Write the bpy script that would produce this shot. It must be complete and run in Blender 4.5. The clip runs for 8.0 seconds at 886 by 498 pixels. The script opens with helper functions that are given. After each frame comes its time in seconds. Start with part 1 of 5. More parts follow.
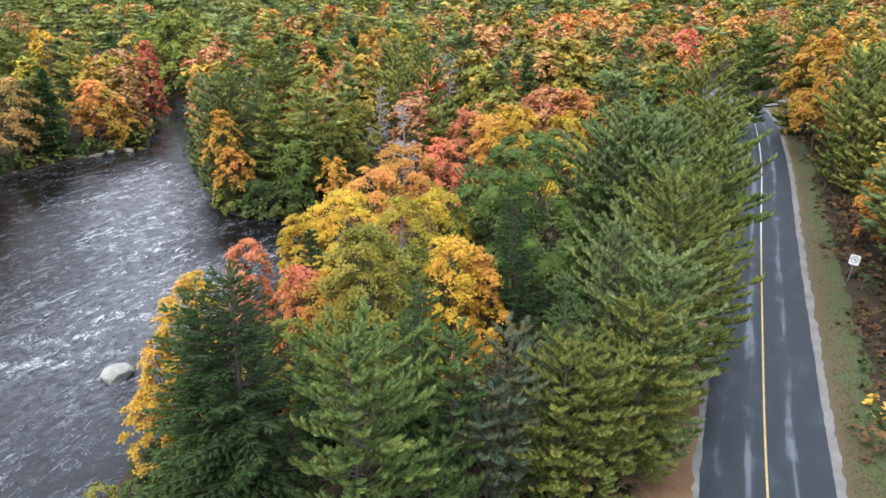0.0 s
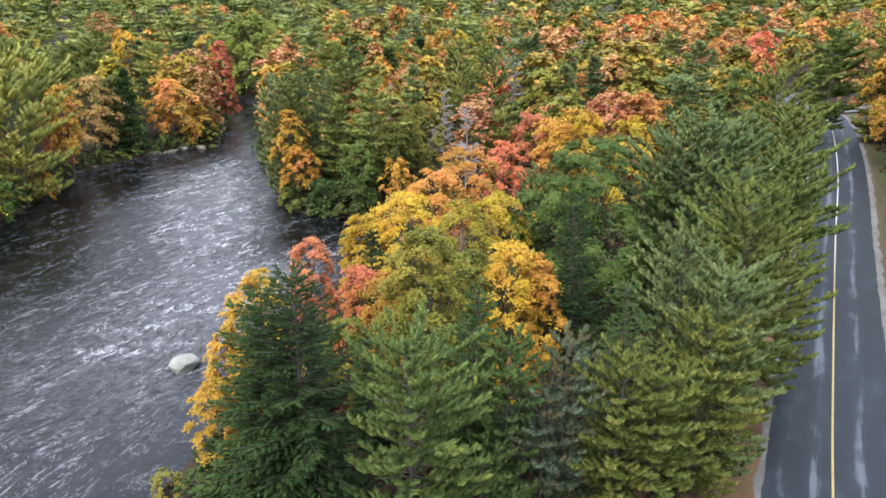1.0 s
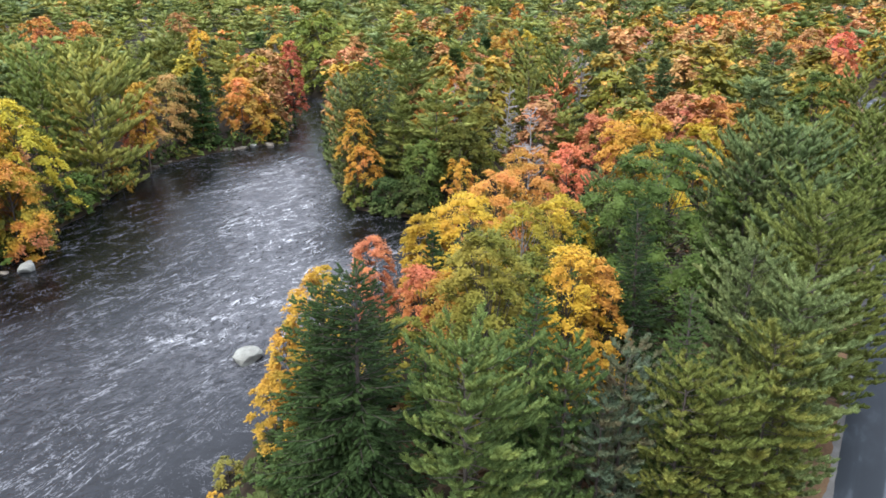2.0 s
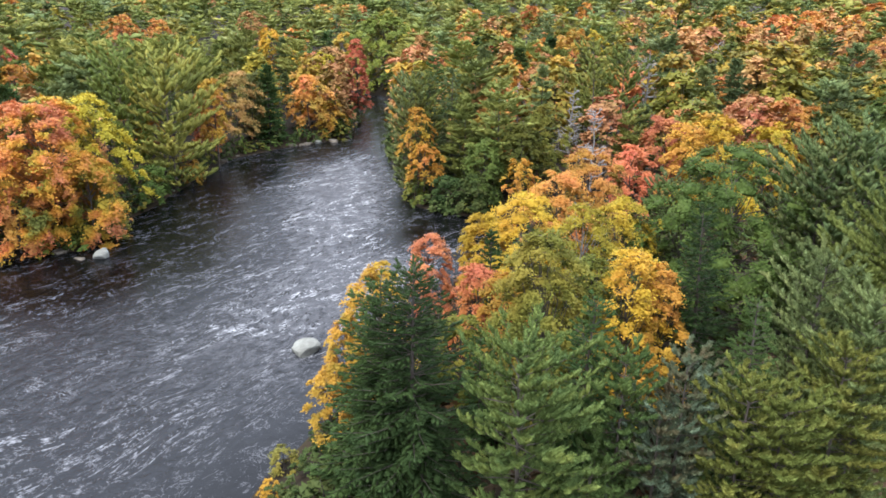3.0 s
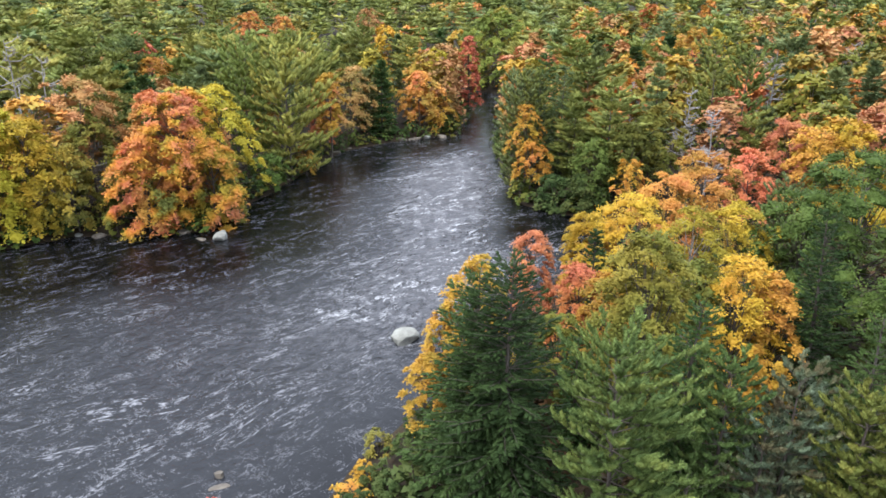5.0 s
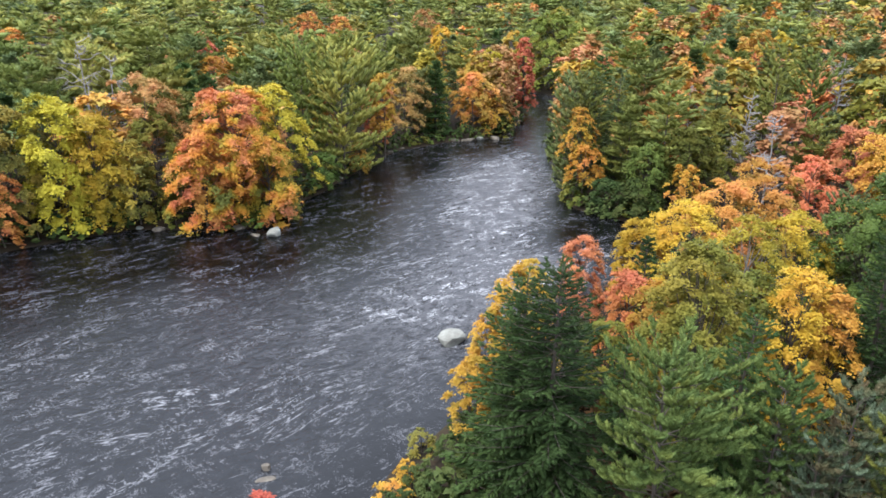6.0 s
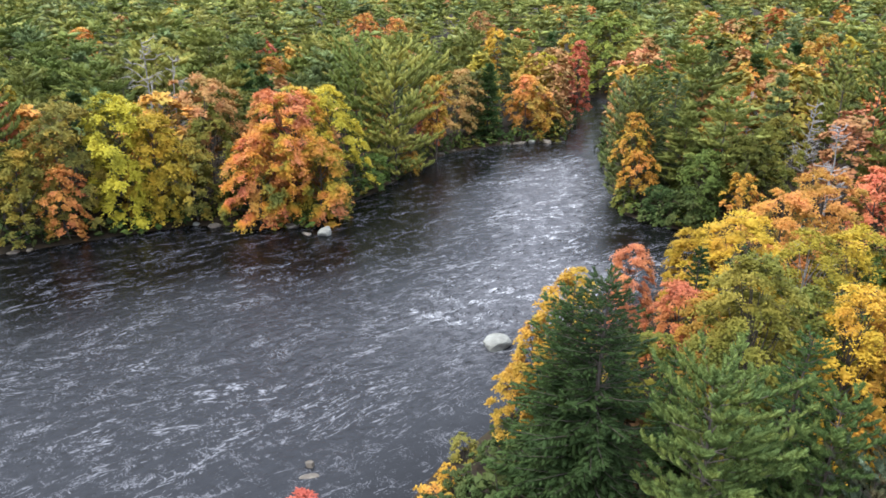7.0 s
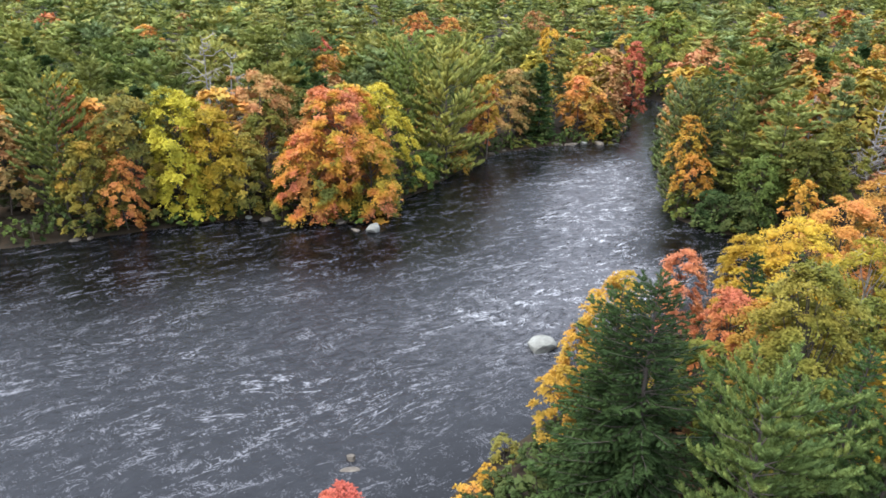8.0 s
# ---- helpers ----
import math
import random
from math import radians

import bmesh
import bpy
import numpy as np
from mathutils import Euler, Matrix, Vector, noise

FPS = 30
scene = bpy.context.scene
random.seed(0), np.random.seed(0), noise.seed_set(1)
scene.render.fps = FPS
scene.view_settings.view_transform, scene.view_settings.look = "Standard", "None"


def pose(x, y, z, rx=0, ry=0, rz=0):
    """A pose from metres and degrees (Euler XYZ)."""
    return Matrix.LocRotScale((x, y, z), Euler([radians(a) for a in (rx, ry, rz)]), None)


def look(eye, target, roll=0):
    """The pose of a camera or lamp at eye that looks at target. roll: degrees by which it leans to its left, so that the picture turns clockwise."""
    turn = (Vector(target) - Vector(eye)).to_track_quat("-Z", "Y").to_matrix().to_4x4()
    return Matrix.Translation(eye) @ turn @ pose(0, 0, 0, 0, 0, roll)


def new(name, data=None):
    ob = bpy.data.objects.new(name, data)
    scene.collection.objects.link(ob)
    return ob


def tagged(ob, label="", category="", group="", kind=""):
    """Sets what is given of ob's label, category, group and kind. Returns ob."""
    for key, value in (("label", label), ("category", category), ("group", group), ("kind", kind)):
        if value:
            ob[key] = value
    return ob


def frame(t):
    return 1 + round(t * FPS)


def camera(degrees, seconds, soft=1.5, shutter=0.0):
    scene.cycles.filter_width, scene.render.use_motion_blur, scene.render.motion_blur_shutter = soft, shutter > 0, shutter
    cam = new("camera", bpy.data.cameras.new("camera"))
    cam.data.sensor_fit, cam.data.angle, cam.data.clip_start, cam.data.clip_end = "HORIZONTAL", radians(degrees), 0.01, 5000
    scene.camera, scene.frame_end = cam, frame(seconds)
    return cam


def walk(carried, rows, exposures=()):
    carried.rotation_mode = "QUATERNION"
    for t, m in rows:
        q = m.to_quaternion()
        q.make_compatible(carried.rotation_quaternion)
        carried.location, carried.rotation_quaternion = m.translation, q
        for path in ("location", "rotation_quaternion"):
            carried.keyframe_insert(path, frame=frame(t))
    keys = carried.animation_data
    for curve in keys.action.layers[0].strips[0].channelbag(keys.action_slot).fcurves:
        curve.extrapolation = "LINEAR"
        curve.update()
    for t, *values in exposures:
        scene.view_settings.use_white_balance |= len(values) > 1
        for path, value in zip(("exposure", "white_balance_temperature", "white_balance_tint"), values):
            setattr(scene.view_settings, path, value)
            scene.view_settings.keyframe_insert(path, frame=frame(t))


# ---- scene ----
cam = camera(64.26, 8.0, soft=1.62)

walk(cam, [
    (0.0, pose(0.000, 0.000, 25.000, 69.980, -0.146, 0.000)),
    (0.5, pose(0.024, -0.043, 25.150, 69.985, -0.092, 2.561)),
    (1.0, pose(0.003, -0.068, 25.245, 70.005, -0.081, 5.128)),
    (1.5, pose(0.002, -0.061, 25.348, 70.000, 0.031, 7.672)),
    (3.0, pose(0.025, -0.076, 25.305, 69.943, 0.108, 15.334)),
    (3.5, pose(-0.004, -0.072, 25.211, 69.895, 0.117, 17.588)),
    (4.0, pose(0.007, -0.108, 25.080, 69.863, 0.224, 19.797)),
    (4.5, pose(0.084, -0.214, 25.074, 69.851, 0.219, 22.004)),
    (6.0, pose(0.202, -0.166, 25.222, 69.884, 0.108, 28.530)),
    (6.5, pose(0.247, -0.142, 25.359, 69.917, 0.022, 30.725)),
    (7.0, pose(0.273, -0.098, 25.441, 69.976, -0.022, 32.825)),
    (7.5, pose(0.290, -0.084, 25.419, 69.961, -0.111, 34.945)),
    (8.0, pose(0.296, 0.007, 25.329, 69.960, -0.257, 37.044)),
])

# ---- world, sun, exposure ----
world = bpy.data.worlds.new("overcast_sky")
scene.world = world
world.use_nodes = True
wn = world.node_tree
for n in list(wn.nodes):
    wn.nodes.remove(n)
w_out = wn.nodes.new("ShaderNodeOutputWorld")
w_bg = wn.nodes.new("ShaderNodeBackground")
w_sky = wn.nodes.new("ShaderNodeTexSky")
w_sky.sky_type = "NISHITA"
w_sky.sun_disc = False
w_sky.sun_elevation = radians(60)
w_sky.sun_rotation = radians(217)
w_sky.air_density = 1.0
w_sky.dust_density = 4.0
w_mix = wn.nodes.new("ShaderNodeMixRGB")
w_mix.inputs["Fac"].default_value = 0.80          # cloud cover over the sky
w_mix.inputs["Color2"].default_value = (12.0, 13.3, 16.0, 1)
wn.links.new(w_sky.outputs["Color"], w_mix.inputs["Color1"])
# an overcast sky is brightest overhead
w_co = wn.nodes.new("ShaderNodeTexCoord")
w_sep = wn.nodes.new("ShaderNodeSeparateXYZ")
w_up = wn.nodes.new("ShaderNodeMapRange")
w_up.inputs["From Min"].default_value, w_up.inputs["From Max"].default_value = 0.0, 1.0
w_up.inputs["To Min"].default_value, w_up.inputs["To Max"].default_value = 0.52, 1.42
w_shade = wn.nodes.new("ShaderNodeVectorMath")
w_shade.operation = "SCALE"
wn.links.new(w_co.outputs["Generated"], w_sep.inputs[0])
wn.links.new(w_sep.outputs["Z"], w_up.inputs["Value"])
wn.links.new(w_mix.outputs["Color"], w_shade.inputs[0])
wn.links.new(w_up.outputs[0], w_shade.inputs["Scale"])
wn.links.new(w_shade.outputs[0], w_bg.inputs["Color"])
w_bg.inputs["Strength"].default_value = 0.13
wn.links.new(w_bg.outputs["Background"], w_out.inputs["Surface"])

sun_data = bpy.data.lights.new("sun", "SUN")
sun_data.energy = 1.7
sun_data.angle = radians(25)
sun_data.color = (1.0, 0.96, 0.9)
sun = new("sun", sun_data)
sun.matrix_world = look((-45, -60, 130), (0, 0, 0))
scene.view_settings.exposure = 0.60


# ---- materials ----
def mat(name):
    m = bpy.data.materials.new(name)
    m.use_nodes = True
    nt = m.node_tree
    return m, nt, nt.nodes["Principled BSDF"], nt.nodes["Material Output"]


def node(nt, kind, **values):
    n = nt.nodes.new("ShaderNode" + kind)
    for k, v in values.items():
        n.inputs[k].default_value = v
    return n


def math_node(nt, op, a, b):
    n = nt.nodes.new("ShaderNodeMath")
    n.operation = op
    for i, v in enumerate((a, b)):
        if isinstance(v, (int, float)):
            n.inputs[i].default_value = v
        elif v is not None:
            nt.links.new(v, n.inputs[i])
    return n.outputs[0]


def ramp(nt, fac, stops):
    r = nt.nodes.new("ShaderNodeValToRGB")
    while len(r.color_ramp.elements) < len(stops):
        r.color_ramp.elements.new(0.5)
    for e, (p, c) in zip(r.color_ramp.elements, stops):
        e.position = p
        e.color = (*c, 1)
    nt.links.new(fac, r.inputs[0])
    return r.outputs[0]


def leaf_material(name, colours, patch=0.35, gloss=0.10, thin=0.09, w_patch=0.54, w_leaf=0.10, w_tree=0.36, grain=0.0):
    """Foliage: patches of colour through the crown, then leaf by leaf, then tree by tree."""
    m, nt, bsdf, out = mat(name)
    co = nt.nodes.new("ShaderNodeTexCoord")
    info = nt.nodes.new("ShaderNodeObjectInfo")
    geo = nt.nodes.new("ShaderNodeNewGeometry")
    shift = nt.nodes.new("ShaderNodeVectorMath")
    shift.operation = "ADD"
    scale = nt.nodes.new("ShaderNodeVectorMath")
    scale.operation = "SCALE"
    scale.inputs[0].default_value = (91.0, 57.0, 33.0)
    nt.links.new(info.outputs["Random"], scale.inputs["Scale"])
    nt.links.new(co.outputs["Object"], shift.inputs[0])
    nt.links.new(scale.outputs[0], shift.inputs[1])
    tex = node(nt, "TexNoise", Scale=patch, Detail=1.2, Roughness=0.5)
    nt.links.new(shift.outputs[0], tex.inputs["Vector"])
    # widen the noise about its middle
    wide = math_node(nt, "MULTIPLY_ADD", tex.outputs["Fac"], 2.2)
    wide.node.inputs[2].default_value = -0.6
    a = math_node(nt, "MULTIPLY", wide, w_patch)
    b = math_node(nt, "MULTIPLY", geo.outputs["Random Per Island"], w_leaf)
    own = nt.nodes.new("ShaderNodeAttribute")           # each tree of a joined wood has a number of its own
    own.attribute_name = "tree"
    tree = math_node(nt, "FRACT", math_node(nt, "ADD", info.outputs["Random"], own.outputs["Fac"]), None)
    c = math_node(nt, "MULTIPLY", tree, w_tree)
    fac = math_node(nt, "ADD", math_node(nt, "ADD", a, b), c)
    n = len(colours)
    col = ramp(nt, fac, [(0.12 + 0.76 * i / max(1, n - 1), c) for i, c in enumerate(colours)])
    tone = nt.nodes.new("ShaderNodeHueSaturation")
    tone.inputs["Saturation"].default_value = 1.0
    nt.links.new(math_node(nt, "ADD", math_node(nt, "MULTIPLY", math_node(nt, "FRACT", math_node(nt, "MULTIPLY", tree, 7.31), None), 0.38), 0.81), tone.inputs["Value"])
    nt.links.new(math_node(nt, "ADD", math_node(nt, "MULTIPLY", math_node(nt, "FRACT", math_node(nt, "MULTIPLY", tree, 17.7), None), 0.026), 0.494), tone.inputs["Hue"])
    nt.links.new(col, tone.inputs["Color"])
    col = tone.outputs[0]
    if grain:
        # needles: fine light and dark, and relief to match
        fine = node(nt, "TexNoise", Scale=grain, Detail=2.0, Roughness=0.6)
        nt.links.new(co.outputs["Object"], fine.inputs["Vector"])
        tips = nt.nodes.new("ShaderNodeHueSaturation")
        nt.links.new(math_node(nt, "ADD", math_node(nt, "MULTIPLY", fine.outputs["Fac"], 1.3), 0.35), tips.inputs["Value"])
        nt.links.new(col, tips.inputs["Color"])
        col = tips.outputs[0]
        bp = node(nt, "Bump", Strength=0.9, Distance=0.08)
        nt.links.new(fine.outputs["Fac"], bp.inputs["Height"])
        nt.links.new(bp.outputs[0], bsdf.inputs["Normal"])
    nt.links.new(col, bsdf.inputs["Base Color"])
    bsdf.inputs["Roughness"].default_value = 0.62
    bsdf.inputs["Specular IOR Level"].default_value = gloss
    tr = nt.nodes.new("ShaderNodeBsdfTranslucent")
    nt.links.new(col, tr.inputs["Color"])
    mix = node(nt, "MixShader", Fac=thin)
    nt.links.new(bsdf.outputs[0], mix.inputs[1])
    nt.links.new(tr.outputs[0], mix.inputs[2])
    nt.links.new(mix.outputs[0], out.inputs["Surface"])
    return m


def rough_material(name, colours, scale=2.0, fine=14.0, rough=0.9, bump=0.4, stretch=(1, 1, 1), coords="Object", fine_share=0.45):
    """Bark, stone, earth, gravel: two scales of variation and relief."""
    m, nt, bsdf, out = mat(name)
    co = nt.nodes.new("ShaderNodeTexCoord")
    mp = nt.nodes.new("ShaderNodeMapping")
    mp.inputs["Scale"].default_value = stretch
    nt.links.new(co.outputs[coords], mp.inputs["Vector"])
    big = node(nt, "TexNoise", Scale=scale, Detail=4.0)
    small = node(nt, "TexNoise", Scale=fine, Detail=5.0, Roughness=0.65)
    for t in (big, small):
        nt.links.new(mp.outputs[0], t.inputs["Vector"])
    a = math_node(nt, "MULTIPLY", big.outputs["Fac"], 1.0 - fine_share)
    b = math_node(nt, "MULTIPLY", small.outputs["Fac"], fine_share)
    fac = math_node(nt, "ADD", a, b)
    n = len(colours)
    col = ramp(nt, fac, [(0.3 + 0.4 * i / max(1, n - 1), c) for i, c in enumerate(colours)])
    nt.links.new(col, bsdf.inputs["Base Color"])
    bsdf.inputs["Roughness"].default_value = rough
    bsdf.inputs["Specular IOR Level"].default_value = 0.25
    bp = node(nt, "Bump", Strength=bump, Distance=0.05)
    nt.links.new(fac, bp.inputs["Height"])
    nt.links.new(bp.outputs[0], bsdf.inputs["Normal"])
    return m


PINE = leaf_material("pine_needles", [(0.096, 0.130, 0.036), (0.138, 0.172, 0.044), (0.186, 0.210, 0.051), (0.240, 0.242, 0.057)], patch=0.5, w_patch=0.26, w_leaf=0.14, w_tree=0.60, grain=14.0)
BLUEPINE = leaf_material("blue_green_pine_needles", [(0.092, 0.142, 0.054), (0.126, 0.182, 0.058), (0.170, 0.222, 0.063), (0.228, 0.258, 0.064)], patch=0.7, w_patch=0.5, w_leaf=0.2, w_tree=0.3, grain=14.0)
GREYPINE = leaf_material("grey_green_pine_needles", [(0.112, 0.150, 0.060), (0.160, 0.202, 0.076), (0.210, 0.250, 0.092), (0.275, 0.280, 0.098)], patch=0.6, w_patch=0.50, w_leaf=0.16, w_tree=0.34, grain=14.0)
GOLDPINE = leaf_material("yellowing_pine_needles", [(0.165, 0.188, 0.055), (0.232, 0.246, 0.064), (0.300, 0.292, 0.074), (0.400, 0.340, 0.086)], patch=0.4, w_patch=0.36, w_leaf=0.14, w_tree=0.50, grain=14.0)
SUNPINE = leaf_material("pale_yellow_green_pine_needles", [(0.132, 0.162, 0.044), (0.182, 0.210, 0.053), (0.238, 0.252, 0.062), (0.305, 0.284, 0.070)], patch=0.5, w_patch=0.42, w_leaf=0.16, w_tree=0.42, grain=14.0)
PALEPINE = leaf_material("straw_yellow_pine_needles", [(0.290, 0.300, 0.080), (0.390, 0.375, 0.095), (0.490, 0.420, 0.105), (0.580, 0.450, 0.110)], patch=0.3, w_patch=0.75, w_leaf=0.2, w_tree=0.05, grain=14.0)
DRYPINE = leaf_material("browning_blue_grey_pine_needles", [(0.190, 0.140, 0.080), (0.165, 0.170, 0.090), (0.150, 0.200, 0.120), (0.190, 0.245, 0.155)], patch=0.9, w_patch=0.85, w_leaf=0.15, w_tree=0.0, grain=14.0)
SPRUCE = leaf_material("spruce_needles", [(0.046, 0.080, 0.026), (0.072, 0.116, 0.034), (0.108, 0.158, 0.045)], patch=0.6, w_patch=0.26, w_leaf=0.14, w_tree=0.60, grain=14.0)
GREYSPRUCE = leaf_material("grey_spruce_needles", [(0.112, 0.144, 0.060), (0.168, 0.200, 0.075), (0.232, 0.250, 0.092)], patch=0.6, w_patch=0.26, w_leaf=0.14, w_tree=0.60, grain=14.0)
OAK = leaf_material("green_broad_leaves", [(0.066, 0.100, 0.025), (0.104, 0.146, 0.033), (0.168, 0.204, 0.045)], patch=0.5)
LIMELEAF = leaf_material("fresh_green_leaves", [(0.140, 0.185, 0.042), (0.220, 0.260, 0.052), (0.330, 0.340, 0.060), (0.460, 0.400, 0.068)], patch=0.25)
OLIVE = leaf_material("olive_birch_leaves", [(0.078, 0.095, 0.022), (0.125, 0.135, 0.027), (0.178, 0.165, 0.031), (0.250, 0.195, 0.036)], patch=0.4)
YELLOW = leaf_material("yellow_leaves", [(0.290, 0.225, 0.034), (0.445, 0.300, 0.036), (0.520, 0.315, 0.039), (0.505, 0.250, 0.040)], patch=0.4)
LEMON = leaf_material("lemon_yellow_leaves", [(0.205, 0.202, 0.0332), (0.373, 0.308, 0.0373), (0.52, 0.41, 0.048), (0.54, 0.40, 0.052)], patch=0.35)
AMBER = leaf_material("amber_leaves", [(0.342, 0.231, 0.044), (0.485, 0.257, 0.0423), (0.503, 0.207, 0.0484), (0.432, 0.149, 0.0572)], patch=0.4)
ORANGE = leaf_material("orange_leaves", [(0.365, 0.244, 0.0527), (0.578, 0.273, 0.0624), (0.589, 0.219, 0.0815), (0.539, 0.166, 0.0867)], patch=0.3)
RED = leaf_material("red_leaves", [(0.53, 0.250, 0.076), (0.58, 0.205, 0.085), (0.58, 0.170, 0.095), (0.48, 0.130, 0.085)], patch=0.35)
CRIMSON = leaf_material("crimson_leaves", [(0.50, 0.17, 0.075), (0.46, 0.105, 0.070), (0.38, 0.070, 0.060)], patch=0.4)
SALMON = leaf_material("faded_pink_leaves", [(0.248, 0.182, 0.0653), (0.407, 0.227, 0.0835), (0.521, 0.234, 0.108), (0.474, 0.171, 0.0936)], patch=0.4)
MIXED = leaf_material("turning_maple_leaves", [(0.129, 0.137, 0.0332), (0.368, 0.251, 0.0369), (0.552, 0.236, 0.0406), (0.56, 0.195, 0.075), (0.50, 0.165, 0.098)], patch=0.28, w_patch=0.88, w_leaf=0.12, w_tree=0.0)
GREENGOLD = leaf_material("green_and_gold_leaves", [(0.0994, 0.112, 0.0328), (0.221, 0.19, 0.041), (0.397, 0.276, 0.0451), (0.508, 0.251, 0.0492)], patch=0.35)
SHRUB = leaf_material("bank_shrub_leaves", [(0.028, 0.048, 0.016), (0.052, 0.076, 0.022), (0.095, 0.105, 0.030)], patch=0.6)
BROWNBRUSH = leaf_material("brown_brush_leaves", [(0.0311, 0.0295, 0.0142), (0.062, 0.0426, 0.0212), (0.102, 0.0509, 0.0268), (0.151, 0.0698, 0.0331)], patch=0.4)
GRASS = leaf_material("verge_grass", [(0.055, 0.072, 0.018), (0.085, 0.086, 0.024), (0.118, 0.092, 0.034), (0.125, 0.082, 0.038)], patch=0.25, thin=0.2)

BARK = rough_material("bark", [(0.05, 0.04, 0.032), (0.11, 0.09, 0.075), (0.18, 0.155, 0.13)], scale=1.5, fine=9, stretch=(1, 1, 0.25))
PALEBARK = rough_material("pale_bark", [(0.16, 0.14, 0.12), (0.32, 0.29, 0.26), (0.48, 0.45, 0.41)], scale=1.5, fine=9, stretch=(1, 1, 0.4))
GREYWOOD = rough_material("dead_grey_wood", [(0.190, 0.176, 0.162), (0.290, 0.272, 0.258), (0.390, 0.368, 0.352)], scale=2, fine=11, stretch=(1, 1, 0.3))
ROCK = rough_material("granite", [(0.13, 0.125, 0.11), (0.23, 0.23, 0.20), (0.34, 0.35, 0.31)], scale=1.2, fine=10, bump=0.6)
WETROCK = rough_material("wet_granite", [(0.06, 0.05, 0.038), (0.14, 0.12, 0.095), (0.27, 0.24, 0.19)], scale=1.2, fine=8, bump=0.6, rough=0.45)
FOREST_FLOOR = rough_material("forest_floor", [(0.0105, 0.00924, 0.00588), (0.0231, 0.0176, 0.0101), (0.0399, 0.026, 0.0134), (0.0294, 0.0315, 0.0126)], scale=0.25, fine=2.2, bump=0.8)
LITTER = rough_material("needle_litter", [(0.070, 0.042, 0.022), (0.120, 0.066, 0.034), (0.150, 0.094, 0.048), (0.080, 0.086, 0.030)], scale=0.5, fine=6, bump=0.6)
GRAVEL = rough_material("gravel_shoulder", [(0.0944, 0.0867, 0.0758), (0.145, 0.138, 0.127), (0.196, 0.188, 0.177)], scale=0.8, fine=18, bump=0.6)
SIGNWHITE = rough_material("white_sign_face", [(0.70, 0.70, 0.70), (0.80, 0.80, 0.79)], scale=2, fine=9, bump=0.02, rough=0.4)
SIGNBLACK = rough_material("black_sign_paint", [(0.02, 0.02, 0.02), (0.035, 0.035, 0.035)], scale=2, fine=9, bump=0.02, rough=0.5)
STEEL = rough_material("galvanised_post", [(0.16, 0.16, 0.16), (0.24, 0.24, 0.25)], scale=3, fine=20, bump=0.1, rough=0.5)


def asphalt_material():
    """Worn blue-grey asphalt: pale streaks along the wheel paths, dark patches, fine grain."""
    m, nt, bsdf, out = mat("worn_asphalt")
    uv = nt.nodes.new("ShaderNodeUVMap")
    uv.uv_map = "along"
    co = nt.nodes.new("ShaderNodeTexCoord")
    sep = nt.nodes.new("ShaderNodeSeparateXYZ")
    nt.links.new(uv.outputs[0], sep.inputs[0])

    def streak(sx, sy, scale, lo, hi):
        mp = nt.nodes.new("ShaderNodeMapping")
        mp.inputs["Scale"].default_value = (sx, sy, 1)
        nt.links.new(uv.outputs[0], mp.inputs["Vector"])
        t = node(nt, "TexNoise", Scale=scale, Detail=3.0, Roughness=0.55)
        nt.links.new(mp.outputs[0], t.inputs["Vector"])
        r = nt.nodes.new("ShaderNodeMapRange")
        r.interpolation_type = "SMOOTHSTEP"
        r.inputs["From Min"].default_value = lo
        r.inputs["From Max"].default_value = hi
        nt.links.new(t.outputs["Fac"], r.inputs["Value"])
        return r.outputs[0]

    def band(centre, width):
        d = math_node(nt, "ABSOLUTE", math_node(nt, "SUBTRACT", sep.outputs["X"], centre), None)
        r = nt.nodes.new("ShaderNodeMapRange")
        r.interpolation_type = "SMOOTHSTEP"
        for key, v in (("From Min", 0.0), ("From Max", width), ("To Min", 1.0), ("To Max", 0.0)):
            r.inputs[key].default_value = v
        nt.links.new(d, r.inputs["Value"])
        return r.outputs[0]

    long_s = streak(1.6, 0.10, 1.0, 0.42, 0.66)
    blot = streak(0.7, 0.30, 1.0, 0.45, 0.70)
    lanes = math_node(nt, "ADD", math_node(nt, "ADD", band(-0.8, 0.55), band(1.35, 0.5)), math_node(nt, "MULTIPLY", band(-2.3, 0.4), 0.5))
    pale = math_node(nt, "MULTIPLY", lanes, math_node(nt, "ADD", math_node(nt, "MULTIPLY", long_s, 0.7), 0.18))
    pale = math_node(nt, "ADD", pale, math_node(nt, "MULTIPLY", blot, 0.42))
    grain = node(nt, "TexNoise", Scale=26.0, Detail=4.0)
    nt.links.new(co.outputs["Object"], grain.inputs["Vector"])
    fac = math_node(nt, "ADD", pale, math_node(nt, "MULTIPLY", math_node(nt, "SUBTRACT", grain.outputs["Fac"], 0.5), 0.35))
    col = ramp(nt, fac, [(0.0, (0.0115, 0.016, 0.021)), (0.35, (0.0175, 0.0235, 0.030)), (0.9, (0.085, 0.099, 0.114))])
    nt.links.new(col, bsdf.inputs["Base Color"])
    bsdf.inputs["Roughness"].default_value = 0.6
    bsdf.inputs["Specular IOR Level"].default_value = 0.35
    bp = node(nt, "Bump", Strength=0.25, Distance=0.01)
    nt.links.new(grain.outputs["Fac"], bp.inputs["Height"])
    nt.links.new(bp.outputs[0], bsdf.inputs["Normal"])
    return m


